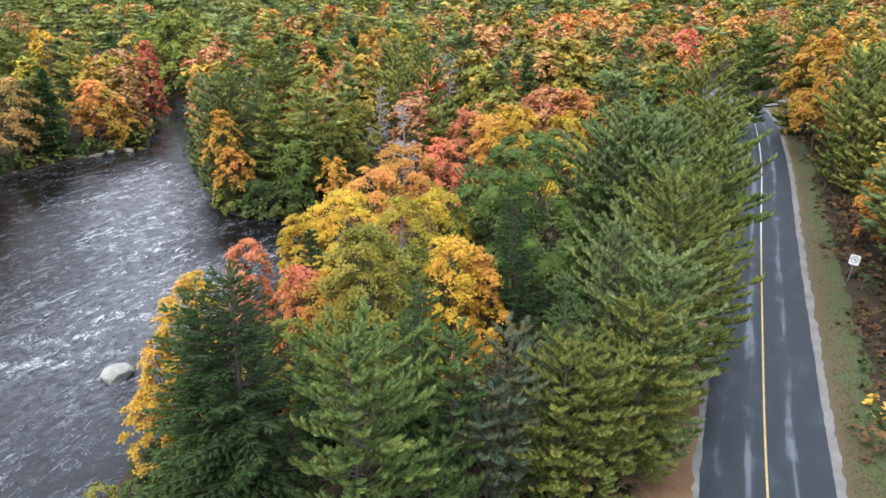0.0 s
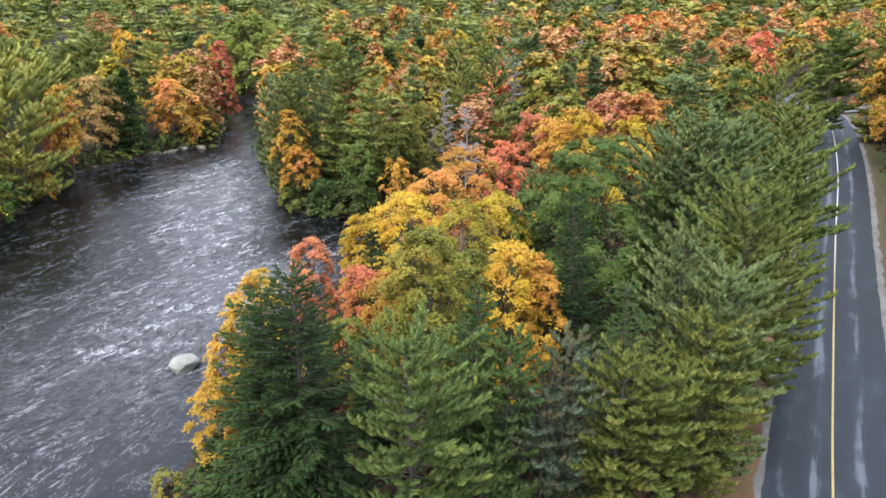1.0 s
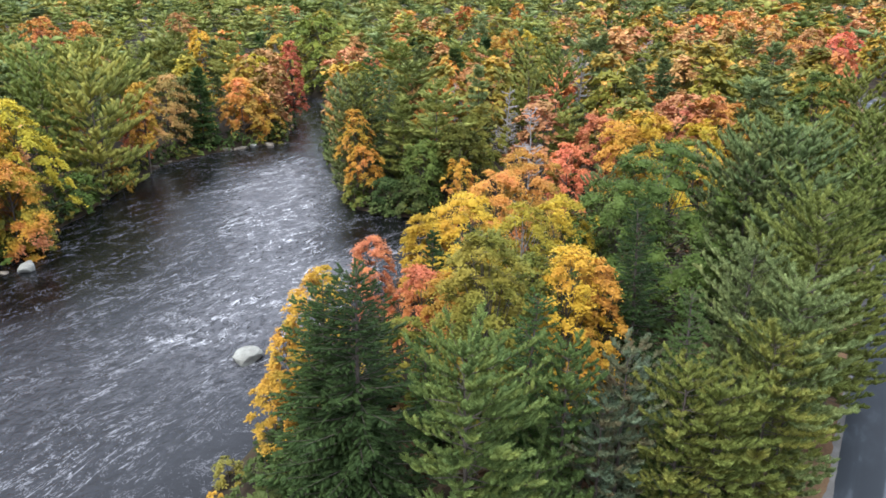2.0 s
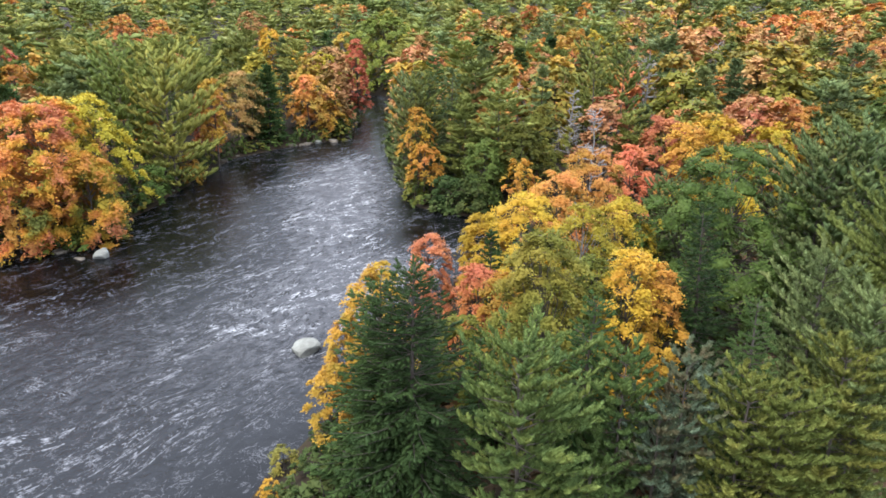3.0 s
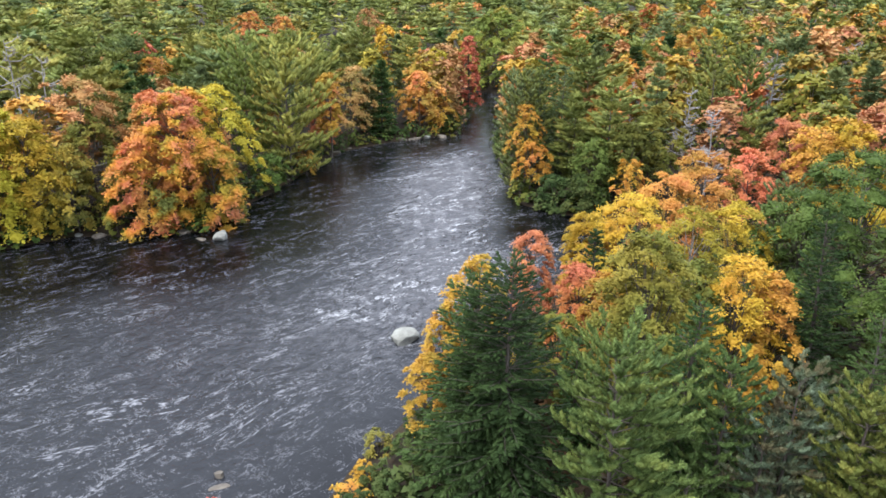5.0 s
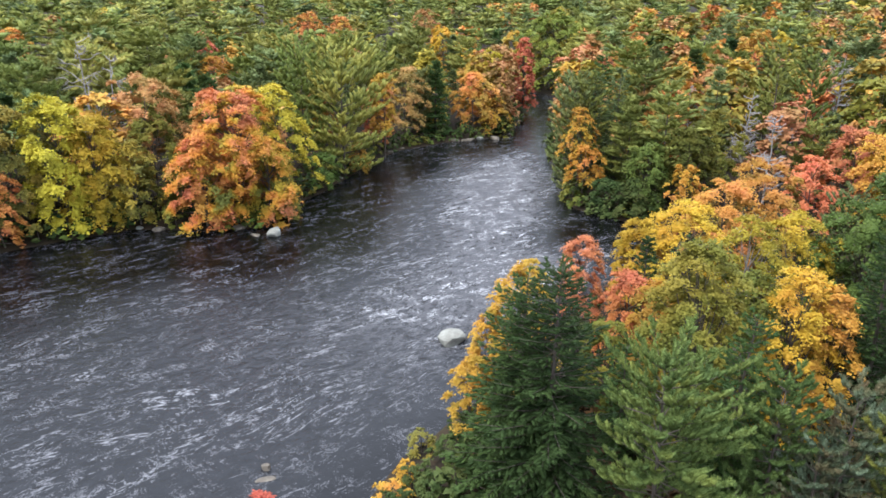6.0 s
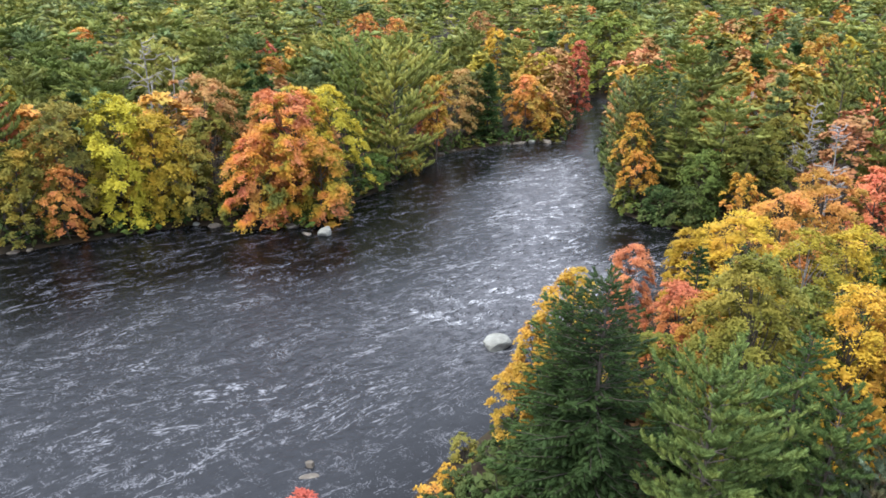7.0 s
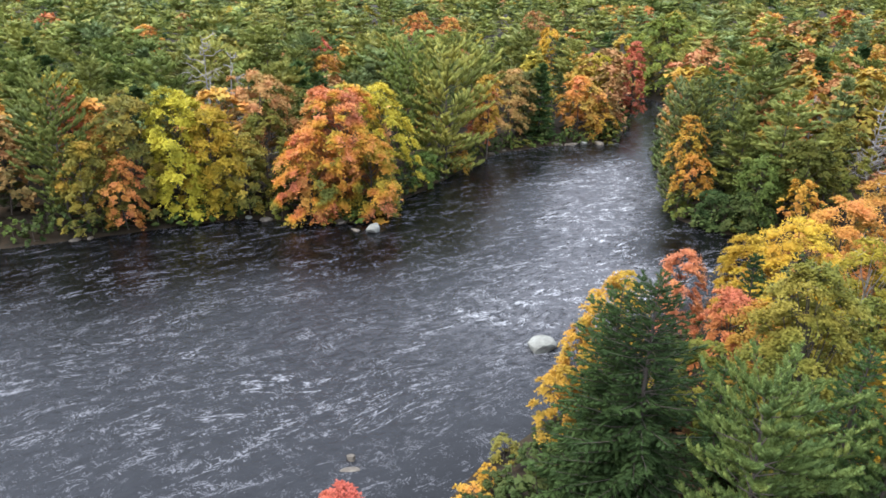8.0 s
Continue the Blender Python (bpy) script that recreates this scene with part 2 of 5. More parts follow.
def verge_material():
    """Rusty dry growth beside the gravel, greener grass farther out, in drifting patches."""
    m, nt, bsdf, out = mat("mown_verge")
    uv = nt.nodes.new("ShaderNodeUVMap")
    uv.uv_map = "along"
    sep = nt.nodes.new("ShaderNodeSeparateXYZ")
    nt.links.new(uv.outputs[0], sep.inputs[0])
    zone = nt.nodes.new("ShaderNodeMapRange")
    zone.inputs["From Min"].default_value, zone.inputs["From Max"].default_value = 3.4, 6.4
    nt.links.new(sep.outputs["X"], zone.inputs["Value"])
    co = nt.nodes.new("ShaderNodeTexCoord")
    big = node(nt, "TexNoise", Scale=0.45, Detail=4.0)
    small = node(nt, "TexNoise", Scale=7.0, Detail=5.0, Roughness=0.7)
    for t in (big, small):
        nt.links.new(co.outputs["Object"], t.inputs["Vector"])
    a = math_node(nt, "ADD", math_node(nt, "MULTIPLY", zone.outputs[0], 0.45), math_node(nt, "MULTIPLY", big.outputs["Fac"], 0.55))
    fac = math_node(nt, "ADD", a, math_node(nt, "MULTIPLY", math_node(nt, "SUBTRACT", small.outputs["Fac"], 0.5), 0.55))
    col = ramp(nt, fac, [(0.2, (0.080, 0.058, 0.032)), (0.38, (0.064, 0.046, 0.018)), (0.52, (0.050, 0.054, 0.015)), (0.66, (0.038, 0.056, 0.012)), (0.85, (0.050, 0.038, 0.018))])
    nt.links.new(col, bsdf.inputs["Base Color"])
    bsdf.inputs["Roughness"].default_value = 0.9
    bp = node(nt, "Bump", Strength=0.7, Distance=0.06)
    nt.links.new(small.outputs["Fac"], bp.inputs["Height"])
    nt.links.new(bp.outputs[0], bsdf.inputs["Normal"])
    return m


def line_paint_material():
    m, nt, bsdf, out = mat("yellow_line_paint")
    co = nt.nodes.new("ShaderNodeTexCoord")
    t = node(nt, "TexNoise", Scale=5.0, Detail=4.0)
    nt.links.new(co.outputs["Object"], t.inputs["Vector"])
    col = ramp(nt, t.outputs["Fac"], [(0.3, (0.26, 0.20, 0.08)), (0.6, (0.40, 0.28, 0.09)), (0.75, (0.42, 0.33, 0.15))])
    uv = nt.nodes.new("ShaderNodeUVMap")
    uv.uv_map = "along"
    sep = nt.nodes.new("ShaderNodeSeparateXYZ")
    nt.links.new(uv.outputs[0], sep.inputs[0])
    # turns whitish between 109 and 124 m along the line
    paled = nt.nodes.new("ShaderNodeMapRange")
    paled.inputs["From Min"].default_value, paled.inputs["From Max"].default_value = 109.0, 124.0
    nt.links.new(sep.outputs["Y"], paled.inputs["Value"])
    mix = node(nt, "MixRGB", Color2=(0.50, 0.50, 0.46, 1))
    nt.links.new(paled.outputs[0], mix.inputs["Fac"])
    nt.links.new(col, mix.inputs["Color1"])
    nt.links.new(mix.outputs[0], bsdf.inputs["Base Color"])
    bsdf.inputs["Roughness"].default_value = 0.5
    return m


def water_material():
    """Dark peaty water: rippled, glossy, with torn white foam drawn out along the current."""
    m, nt, bsdf, out = mat("peaty_river_water")
    co = nt.nodes.new("ShaderNodeTexCoord")
    turn = nt.nodes.new("ShaderNodeMapping")
    turn.inputs["Rotation"].default_value = (0, 0, radians(-FLOW))
    nt.links.new(co.outputs["Object"], turn.inputs["Vector"])
    # slow swirls bend everything that rides on the water
    swirl = node(nt, "TexNoise", Scale=0.09, Detail=2.0)
    nt.links.new(turn.outputs[0], swirl.inputs["Vector"])
    sw = nt.nodes.new("ShaderNodeVectorMath")
    sw.operation = "MULTIPLY_ADD"
    sw.inputs[1].default_value = (4.0, 4.0, 0)
    nt.links.new(swirl.outputs["Color"], sw.inputs[0])
    nt.links.new(turn.outputs[0], sw.inputs[2])

    def stretched(sx, sy, scale, detail, rough=0.55, distortion=0.0, rides=True):
        mp = nt.nodes.new("ShaderNodeMapping")
        mp.inputs["Scale"].default_value = (sx, sy, 1)
        nt.links.new((sw if rides else turn).outputs[0], mp.inputs["Vector"])
        t = node(nt, "TexNoise", Scale=scale, Detail=detail, Roughness=rough, Distortion=distortion)
        nt.links.new(mp.outputs[0], t.inputs["Vector"])
        return t.outputs["Fac"]

    def steps(value, lo, hi):
        r = nt.nodes.new("ShaderNodeMapRange")
        r.interpolation_type = "SMOOTHSTEP"
        r.inputs["From Min"].default_value = lo
        r.inputs["From Max"].default_value = hi
        nt.links.new(value, r.inputs["Value"])
        return r.outputs[0]

    def ridge(value, width):
        d = math_node(nt, "ABSOLUTE", math_node(nt, "SUBTRACT", value, 0.5), None)
        return math_node(nt, "SUBTRACT", 1.0, steps(d, 0.0, width))

    # thin torn filaments, kept only in drifting patches
    lace = ridge(stretched(1.0, 0.9, 1.0, 7.0, 0.68, 1.0), 0.022)
    lace_in = steps(stretched(0.6, 1.0, 0.55, 5.0, 0.74), 0.495, 0.58)
    fine = ridge(stretched(1.0, 0.8, 2.6, 5.0, 0.66, 0.8), 0.034)
    fine_in = steps(stretched(0.8, 1.0, 0.9, 5.0, 0.76), 0.505, 0.59)
    lines = ridge(stretched(0.20, 1.0, 0.25, 7.0, 0.66, 0.6), 0.0115)
    lines_in = steps(stretched(0.6, 1.0, 0.6, 5.0, 0.76), 0.46, 0.55)
    # foam specks, also painted in for bright glints off small ripples
    specks = steps(stretched(1.0, 0.8, 5.0, 4.0, 0.7), 0.64, 0.70)
    foam = math_node(nt, "MAXIMUM", math_node(nt, "MULTIPLY", lace, lace_in), math_node(nt, "MULTIPLY", lines, lines_in))
    foam = math_node(nt, "MAXIMUM", foam, math_node(nt, "MULTIPLY", math_node(nt, "MULTIPLY", fine, fine_in), 0.8))
    foam = math_node(nt, "MAXIMUM", foam, math_node(nt, "MULTIPLY", specks, 0.7))
    # where foam is carried at all: the broken water in mid-river
    where = steps(stretched(0.4, 1.0, 0.07, 3.0), 0.36, 0.56)
    foam = math_node(nt, "MULTIPLY", foam, math_node(nt, "ADD", math_node(nt, "MULTIPLY", where, 0.40), 0.62))
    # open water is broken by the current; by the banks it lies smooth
    race_sheen = nt.nodes.new("ShaderNodeAttribute")
    race_sheen.attribute_name = "race_sheen"
    foam = math_node(nt, "MULTIPLY", foam, math_node(nt, "ADD", math_node(nt, "MULTIPLY", race_sheen.outputs["Fac"], 0.60), 0.36))
    # beaten-in air and the sky's sheen, both painted as paler mid-river colour
    sheen_milk = math_node(nt, "MULTIPLY_ADD", steps(stretched(0.6, 1.0, 1.4, 5.0, 0.72), 0.36, 0.66), 0.18)
    sheen_milk.node.inputs[2].default_value = 0.17
    air_sheen = math_node(nt, "MULTIPLY", race_sheen.outputs["Fac"], sheen_milk)
    foam = math_node(nt, "MAXIMUM", foam, air_sheen)
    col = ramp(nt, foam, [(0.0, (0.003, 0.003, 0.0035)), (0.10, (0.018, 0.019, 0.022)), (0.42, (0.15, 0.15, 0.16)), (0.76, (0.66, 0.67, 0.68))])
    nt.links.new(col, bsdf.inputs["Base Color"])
    rough = ramp(nt, foam, [(0.0, (0.05, 0.05, 0.05)), (0.6, (0.7, 0.7, 0.7))])
    nt.links.new(math_node(nt, "ADD", rough, math_node(nt, "MULTIPLY", race_sheen.outputs["Fac"], 0.05)), bsdf.inputs["Roughness"])
    bsdf.inputs["IOR"].default_value = 1.333
    swell = math_node(nt, "MULTIPLY", stretched(0.9, 1.0, 0.7, 2.0, 0.5, 0.0, False), 0.7)
    chop = math_node(nt, "MULTIPLY", stretched(1.0, 0.75, 2.3, 4.0, 0.62, 0.4, False), 1.0)
    ripple = math_node(nt, "MULTIPLY", stretched(0.6, 1.0, 5.5, 3.0, 0.6, 0.3, False), 0.32)
    waves = math_node(nt, "ADD", math_node(nt, "ADD", swell, chop), ripple)
    bp = node(nt, "Bump", Strength=1.0, Distance=0.50)
    nt.links.new(waves, bp.inputs["Height"])
    calm = math_node(nt, "MULTIPLY_ADD", race_sheen.outputs["Fac"], 0.50)
    calm.node.inputs[2].default_value = 0.13
    nt.links.new(calm, bp.inputs["Strength"])
    nt.links.new(bp.outputs[0], bsdf.inputs["Normal"])
    return m


FLOW = 68.0
ASPHALT, LINE, WATER, VERGE = asphalt_material(), line_paint_material(), water_material(), verge_material()


# ---- mesh tools ----
def raw_mesh(name, verts, faces):
    """A mesh from arrays: verts (n, 3), faces (m, k) of one size."""
    me = bpy.data.meshes.new(name)
    faces = np.asarray(faces, dtype=np.int32)
    k = faces.shape[1]
    me.vertices.add(len(verts))
    me.vertices.foreach_set("co", np.asarray(verts, dtype=np.float32).ravel())
    me.loops.add(faces.size)
    me.loops.foreach_set("vertex_index", faces.ravel())
    me.polygons.add(len(faces))
    me.polygons.foreach_set("loop_start", np.arange(len(faces), dtype=np.int32) * k)
    me.update(calc_edges=True)
    return me


def part(name, data, material, parent, label=""):
    """One mesh object under a thing; data is a mesh or a bmesh."""
    if isinstance(data, bmesh.types.BMesh):
        me = bpy.data.meshes.new(name)
        data.to_mesh(me)
        data.free()
        data = me
    ob = new(name, data)
    if not data.materials:
        data.materials.append(None)
    ob.material_slots[0].link = "OBJECT"
    ob.material_slots[0].material = material
    ob.parent = parent
    if label:
        ob["label"] = label
    return ob


def unit(v):
    return v / (np.linalg.norm(v, axis=-1, keepdims=True) + 1e-9)


def tubes(paths, sides=4):
    """Tapered stems: paths is a list of (points (n, 3), radii (n,))."""
    vs, fs, base = [], [], 0
    ring = np.arange(sides) * 2 * np.pi / sides
    for pts, radii in paths:
        pts = np.asarray(pts, float)
        d = unit(np.gradient(pts, axis=0))
        side = unit(np.cross(d, np.where(np.abs(d[:, 2:3]) < 0.9, [[0, 0, 1.0]], [[1.0, 0, 0]])))
        up = np.cross(side, d)
        r = np.asarray(radii, float)[:, None, None]
        v = pts[:, None] + r * (np.cos(ring)[None, :, None] * side[:, None] + np.sin(ring)[None, :, None] * up[:, None])
        n = len(pts)
        vs.append(v.reshape(-1, 3))
        i, j = np.meshgrid(np.arange(n - 1), np.arange(sides), indexing="ij")
        j2 = (j + 1) % sides
        f = np.stack([i * sides + j, i * sides + j2, (i + 1) * sides + j2, (i + 1) * sides + j], -1).reshape(-1, 4)
        fs.append(f + base)
        base += n * sides
    return np.concatenate(vs), np.concatenate(fs)


def tufts(rng, centres, axes, length, width, k, spread=0.75, flat=0.0):
    """Bundles of k narrow blades from each centre: the look of a spray of needles."""
    n = len(centres)
    c = np.repeat(centres, k, axis=0)
    d = unit(np.repeat(axes, k, axis=0) + rng.normal(0, spread, (n * k, 3)) * np.array([1, 1, 1 - 0.7 * flat]))
    s = unit(np.cross(d, rng.normal(0, 1, (n * k, 3)) * (1 - 0.8 * flat) + np.array([0, 0, 1.6 * flat])))
    ln = length * rng.uniform(0.6, 1.25, (n * k, 1))
    w = width * rng.uniform(0.7, 1.3, (n * k, 1))
    a = c - d * ln * 0.15
    v = np.stack([a + s * w, c + d * ln, a - s * w], 1).reshape(-1, 3)
    return v, np.arange(len(v)).reshape(-1, 3)


def leaves(rng, centres, normals, size):
    """Flat pointed leaves of three corners."""
    n = len(centres)
    nn = unit(normals)
    u = unit(np.cross(nn, rng.normal(0, 1, (n, 3))))
    w = np.cross(nn, u)
    s = size * rng.uniform(0.6, 1.3, (n, 1))
    s = s * 1.15
    v = np.stack([centres + u * s * 0.62, centres - u * s * 0.40 + w * s * 0.50, centres - u * s * 0.40 - w * s * 0.50], 1)
    return v.reshape(-1, 3), np.arange(n * 3).reshape(-1, 3)


def lobe_shape(seg, rings):
    """Corners and triangles of a unit ball with few faces."""
    v, f = [(0, 0, 1.0)], []
    for i in range(1, rings + 1):
        a = math.pi * i / (rings + 1)
        v += [(math.sin(a) * math.cos(2 * math.pi * (j + 0.5 * i) / seg), math.sin(a) * math.sin(2 * math.pi * (j + 0.5 * i) / seg), math.cos(a)) for j in range(seg)]
    v.append((0, 0, -1.0))
    for j in range(seg):
        k = (j + 1) % seg
        f.append((0, 1 + j, 1 + k))
        f.append((len(v) - 1, len(v) - 1 - seg + k, len(v) - 1 - seg + j))
        for i in range(rings - 1):
            p, q = 1 + i * seg, 1 + (i + 1) * seg
            f += [(p + j, q + j, p + k), (p + k, q + j, q + k)]
    return np.array(v), np.array(f)


def lobes(rng, centres, u, w, n, rough=0.2, seg=6, rings=2):
    """Dense foliage inside a bough: uneven flattened bodies with half-axes u, w and n."""
    v, f = lobe_shape(seg, rings)
    m = len(centres)
    k = 1 + rng.normal(0, rough, (m, len(v), 1))
    p = (v[None, :, 0:1] * u[:, None] + v[None, :, 1:2] * w[:, None] + v[None, :, 2:3] * n[:, None]) * k + centres[:, None]
    return p.reshape(-1, 3), (f[None] + (np.arange(m) * len(v))[:, None, None]).reshape(-1, 3)


def conifer(seed, h, r, lod, spruce=False, bare=0.18, sparse=1.0):
    """Trunk and crown arrays of a pine (open whorls of upturned plumes) or a spruce (dense cone of drooping sprays).
    lod: length of a needle spray in metres; coarse trees carry whole plates of foliage."""
    rng = np.random.default_rng(seed)
    lean = rng.normal(0, 0.014, 2) * h
    tier = 0 if lod < 0.72 else (1 if lod < 1.2 else 2)

    def stem(z):
        f = z / h
        return np.array([lean[0] * f * f, lean[1] * f * f, z])

    zs = np.linspace(0, h, 7)
    rad = 0.0095 * h + 0.02
    paths = [(np.array([stem(z) for z in zs]), rad * (1 - zs / h) ** 0.8 + 0.015)]
    foot, way, size, twig = [], [], [], []
    step = (0.46 * max(1, lod / 0.36), 0.85, 1.6)[tier] if spruce else (0.70 * max(1, lod / 0.42), 0.95 + 0.25 * (lod > 0.85), 1.7)[tier]
    count = (8, 6, 5)[tier] if spruce else (7, 5, 5)[tier]
    phase, swell, side_of = rng.uniform(0, 6.28), rng.uniform(0.08, 0.28), rng.uniform(0, 6.28)
    z = h * bare
    while z < h - 0.25:
        f = min(1.0, (h - z) / (h * (1 - bare)))             # 0 at the tip, 1 at the lowest whorl
        if spruce:
            reach = r * (0.10 + 0.90 * f ** 0.66)
        else:
            reach = r * min(1.0, (0.40 if tier == 0 else 0.30) + 1.1 * f ** 0.58) * (1.0 - 0.25 * max(0, f - 0.75) / 0.25)
        phase += 0.9
        for b in range(2):                                   # dead inner twigs close to the stem, added to shade the crown's inside
            a = rng.uniform(0, 6.28)
            d = np.array([np.cos(a), np.sin(a), rng.normal(0.05, 0.25)])
            twig.append((stem(z) + d * reach * 0.05, d * reach * rng.uniform(0.3, 0.55)))
        for b in range(count):
            if rng.random() > sparse * (0.95 if tier == 0 else 0.92):
                continue
            a = phase + b * 2 * np.pi / count + rng.normal(0, 0.22)
            L = reach * rng.uniform(0.66, 1.12) * (1 + (0.4 if spruce else 1.0) * swell * np.sin(a + side_of))
            out = np.array([np.cos(a), np.sin(a), 0])
            across = np.array([-out[1], out[0], 0])
            if spruce:
                rise, tip = 0.5 * (1 - f) ** 2 - 0.24 * f + rng.normal(0, 0.04), 0.16
            else:
                rise, tip = (0.65 if tier == 0 else 0.5) * (1 - f) ** 1.7 + 0.02 + rng.normal(0, 0.07), (0.26, 0.14, 0.10)[tier]
            s = np.linspace(0, 1, 6)
            line = stem(z + rng.normal(0, (0.15 if tier == 0 else 0.32) * step))[None] + L * (s[:, None] * out[None]) + np.array([0, 0, 1.0])[None] * (L * (rise * s + tip * s ** 2.4))[:, None]
            climb = rise + 0.6 * tip
            if tier == 0:
                paths.append((line[[0, 2, 5]], np.array([0.012 + 0.006 * L, 0.010 + 0.003 * L, 0.005])))
                n = int(np.clip(L / ((0.72 if spruce else 0.92) * lod), 2, 17))
                q = np.linspace(0.18 if spruce else 0.22, 0.97, n) + rng.normal(0, 0.03, n)
                hand = np.where(np.arange(n) % 2 == 0, 1.0, -1.0)
                ln = ((0.25 if spruce else 0.20) * L * np.clip((1.15 if spruce else 1.4) - q, 0.1, 1) + 0.75 * lod) * rng.uniform(0.7, 1.25, n)
                bend = rng.uniform(0.5, 1.0, n) * hand
                up = climb * 0.8 + (-0.10 if spruce else 0.78 + 0.25 * (1 - f)) + rng.normal(0, 0.12, n)
                q = np.append(q, 0.86)
                ln = np.append(ln, 0.16 * L + 0.7 * lod)
                bend = np.append(bend, 0.0)
                up = np.append(up, climb + (0.1 if spruce else 0.5))
            elif tier == 1:
                q = np.array([0.22, 0.30, 0.55, 0.60]) + rng.normal(0, 0.06, 4)
                ln = L * np.array([0.55, 0.50, 0.45, 0.40]) * rng.uniform(0.7, 1.25, 4)
                bend = np.array([0.8, -0.8, 0.35, -0.4]) * rng.uniform(0.6, 1.3, 4)
                up = climb * 0.9 + (-0.05 if spruce else 0.14) + rng.normal(0, 0.12, 4)
            else:
                q = np.array([0.22, 0.26]) + rng.normal(0, 0.05, 2)
                ln = L * np.array([0.85, 0.75]) * rng.uniform(0.8, 1.15, 2)
                bend = np.array([0.45, -0.45])
                up = climb + rng.normal(0, 0.06, 2)
            foot.append(np.column_stack([np.interp(q, s, line[:, k]) for k in range(3)]))
            way.append(unit(out[None] * 0.85 + across[None] * bend[:, None] + np.array([[0, 0, 1.0]]) * np.broadcast_to(up, q.shape)[:, None]))
            size.append(ln)
        z += step * rng.uniform(0.8, 1.2)
    foot.append(np.array([stem(h - (0.9, 1.2, 1.8)[tier] * lod)]))                # the leading shoot
    way.append(np.array([[0.05, 0, 1.0]]))
    size.append(np.array([(0.9, 1.2, 1.8)[tier] * lod]))
    foot, way, size = np.concatenate(foot), unit(np.concatenate(way)), np.concatenate(size)[:, None]
    flat_side = unit(np.cross(way, np.array([0, 0, 1.0])) + 1e-6)
    over = np.cross(flat_side, way)
    n = len(foot)
    if tier == 0:
        # every shoot is a plume: a lumpy body bristling with needles
        wide = ((0.13 if spruce else 0.19) * size + (0.16 if spruce else 0.28) * lod) * rng.uniform(0.75, 1.2, (n, 1))
        thick = wide * (0.42 if spruce else 0.72)
        body = lobes(rng, foot + way * size * 0.5, way * size * 0.50, flat_side * wide * (0.8 if spruce else 0.5), over * thick * (0.8 if spruce else 0.5), 0.34, 5, 2)
        k = (14 if spruce else 28) if lod < 0.28 else ((14 if spruce else 21) if lod < 0.34 else (11 if lod < 0.45 else 7))
        t = rng.uniform(-0.95, 1.0, (n, k, 1))
        ring = rng.uniform(0, 6.28, (n, k, 1))
        girth = np.sqrt(np.clip(1 - t * t, 0.05, 1))
        away = flat_side[:, None] * np.cos(ring) * wide[:, None] + over[:, None] * np.abs(np.sin(ring)) * thick[:, None]
        spots = foot[:, None] + way[:, None] * size[:, None] * (0.5 + 0.5 * t) + away * girth * rng.uniform(0.3, 0.75, (n, k, 1))
        axes = way[:, None] * 0.9 + unit(away) * 0.75 + np.array([0, 0, 0.0 if spruce else 0.25])
        crown = tufts(rng, spots.reshape(-1, 3), axes.reshape(-1, 3), lod * (0.44 if spruce else 0.48), lod * (0.05 if spruce else 0.06), 3, 0.45, 0.4 if spruce else 0.0)
    else:
        wide = (0.20 if tier == 1 else 0.28) * size + 0.05
        thick = (0.08 if spruce else 0.13) * size + 0.04
        body = lobes(rng, foot + way * size * 0.5, way * size * 0.55, flat_side * wide, over * thick, 0.24, 5, 1)
        k = 7 if tier == 1 else 3
        ring = rng.uniform(-2.3, 2.3, (n, k, 1))                          # a ragged edge of shoots round each plate
        away = way[:, None] * np.cos(ring) * size[:, None] * 0.5 + flat_side[:, None] * np.sin(ring) * wide[:, None] * 1.3
        spots = foot[:, None] + (way * size * 0.5)[:, None] + away + over[:, None] * thick[:, None] * rng.uniform(0.0, 0.9, (n, k, 1))
        axes = unit(away) + way[:, None] * 0.4 + np.array([0, 0, 0.25])
        crown = tufts(rng, spots.reshape(-1, 3), axes.reshape(-1, 3), lod * (0.66 if tier == 1 else 0.6), lod * 0.15, 2, 0.45, 0.3)
    return joined(tubes(paths, 5 if tier == 0 else 3), twigs(rng, twig)), joined(crown, body)


def twigs(rng, pairs):
    """Dead brushwood, added to block light inside crowns: long four-cornered splinters from a foot along a way."""
    foot, way = np.array([a for a, _ in pairs]), np.array([b for _, b in pairs])
    side = unit(np.cross(way, rng.normal(0, 1, way.shape))) * np.linalg.norm(way, axis=1, keepdims=True) * 0.02
    v = np.stack([foot, foot + way * 0.6 + side, foot + way, foot + way * 0.6 - side], 1).reshape(-1, 3)
    return v, np.arange(len(v)).reshape(-1, 4)


def joined(a, b):
    return np.concatenate([a[0], b[0]]), np.concatenate([a[1], b[1] + len(a[0])])


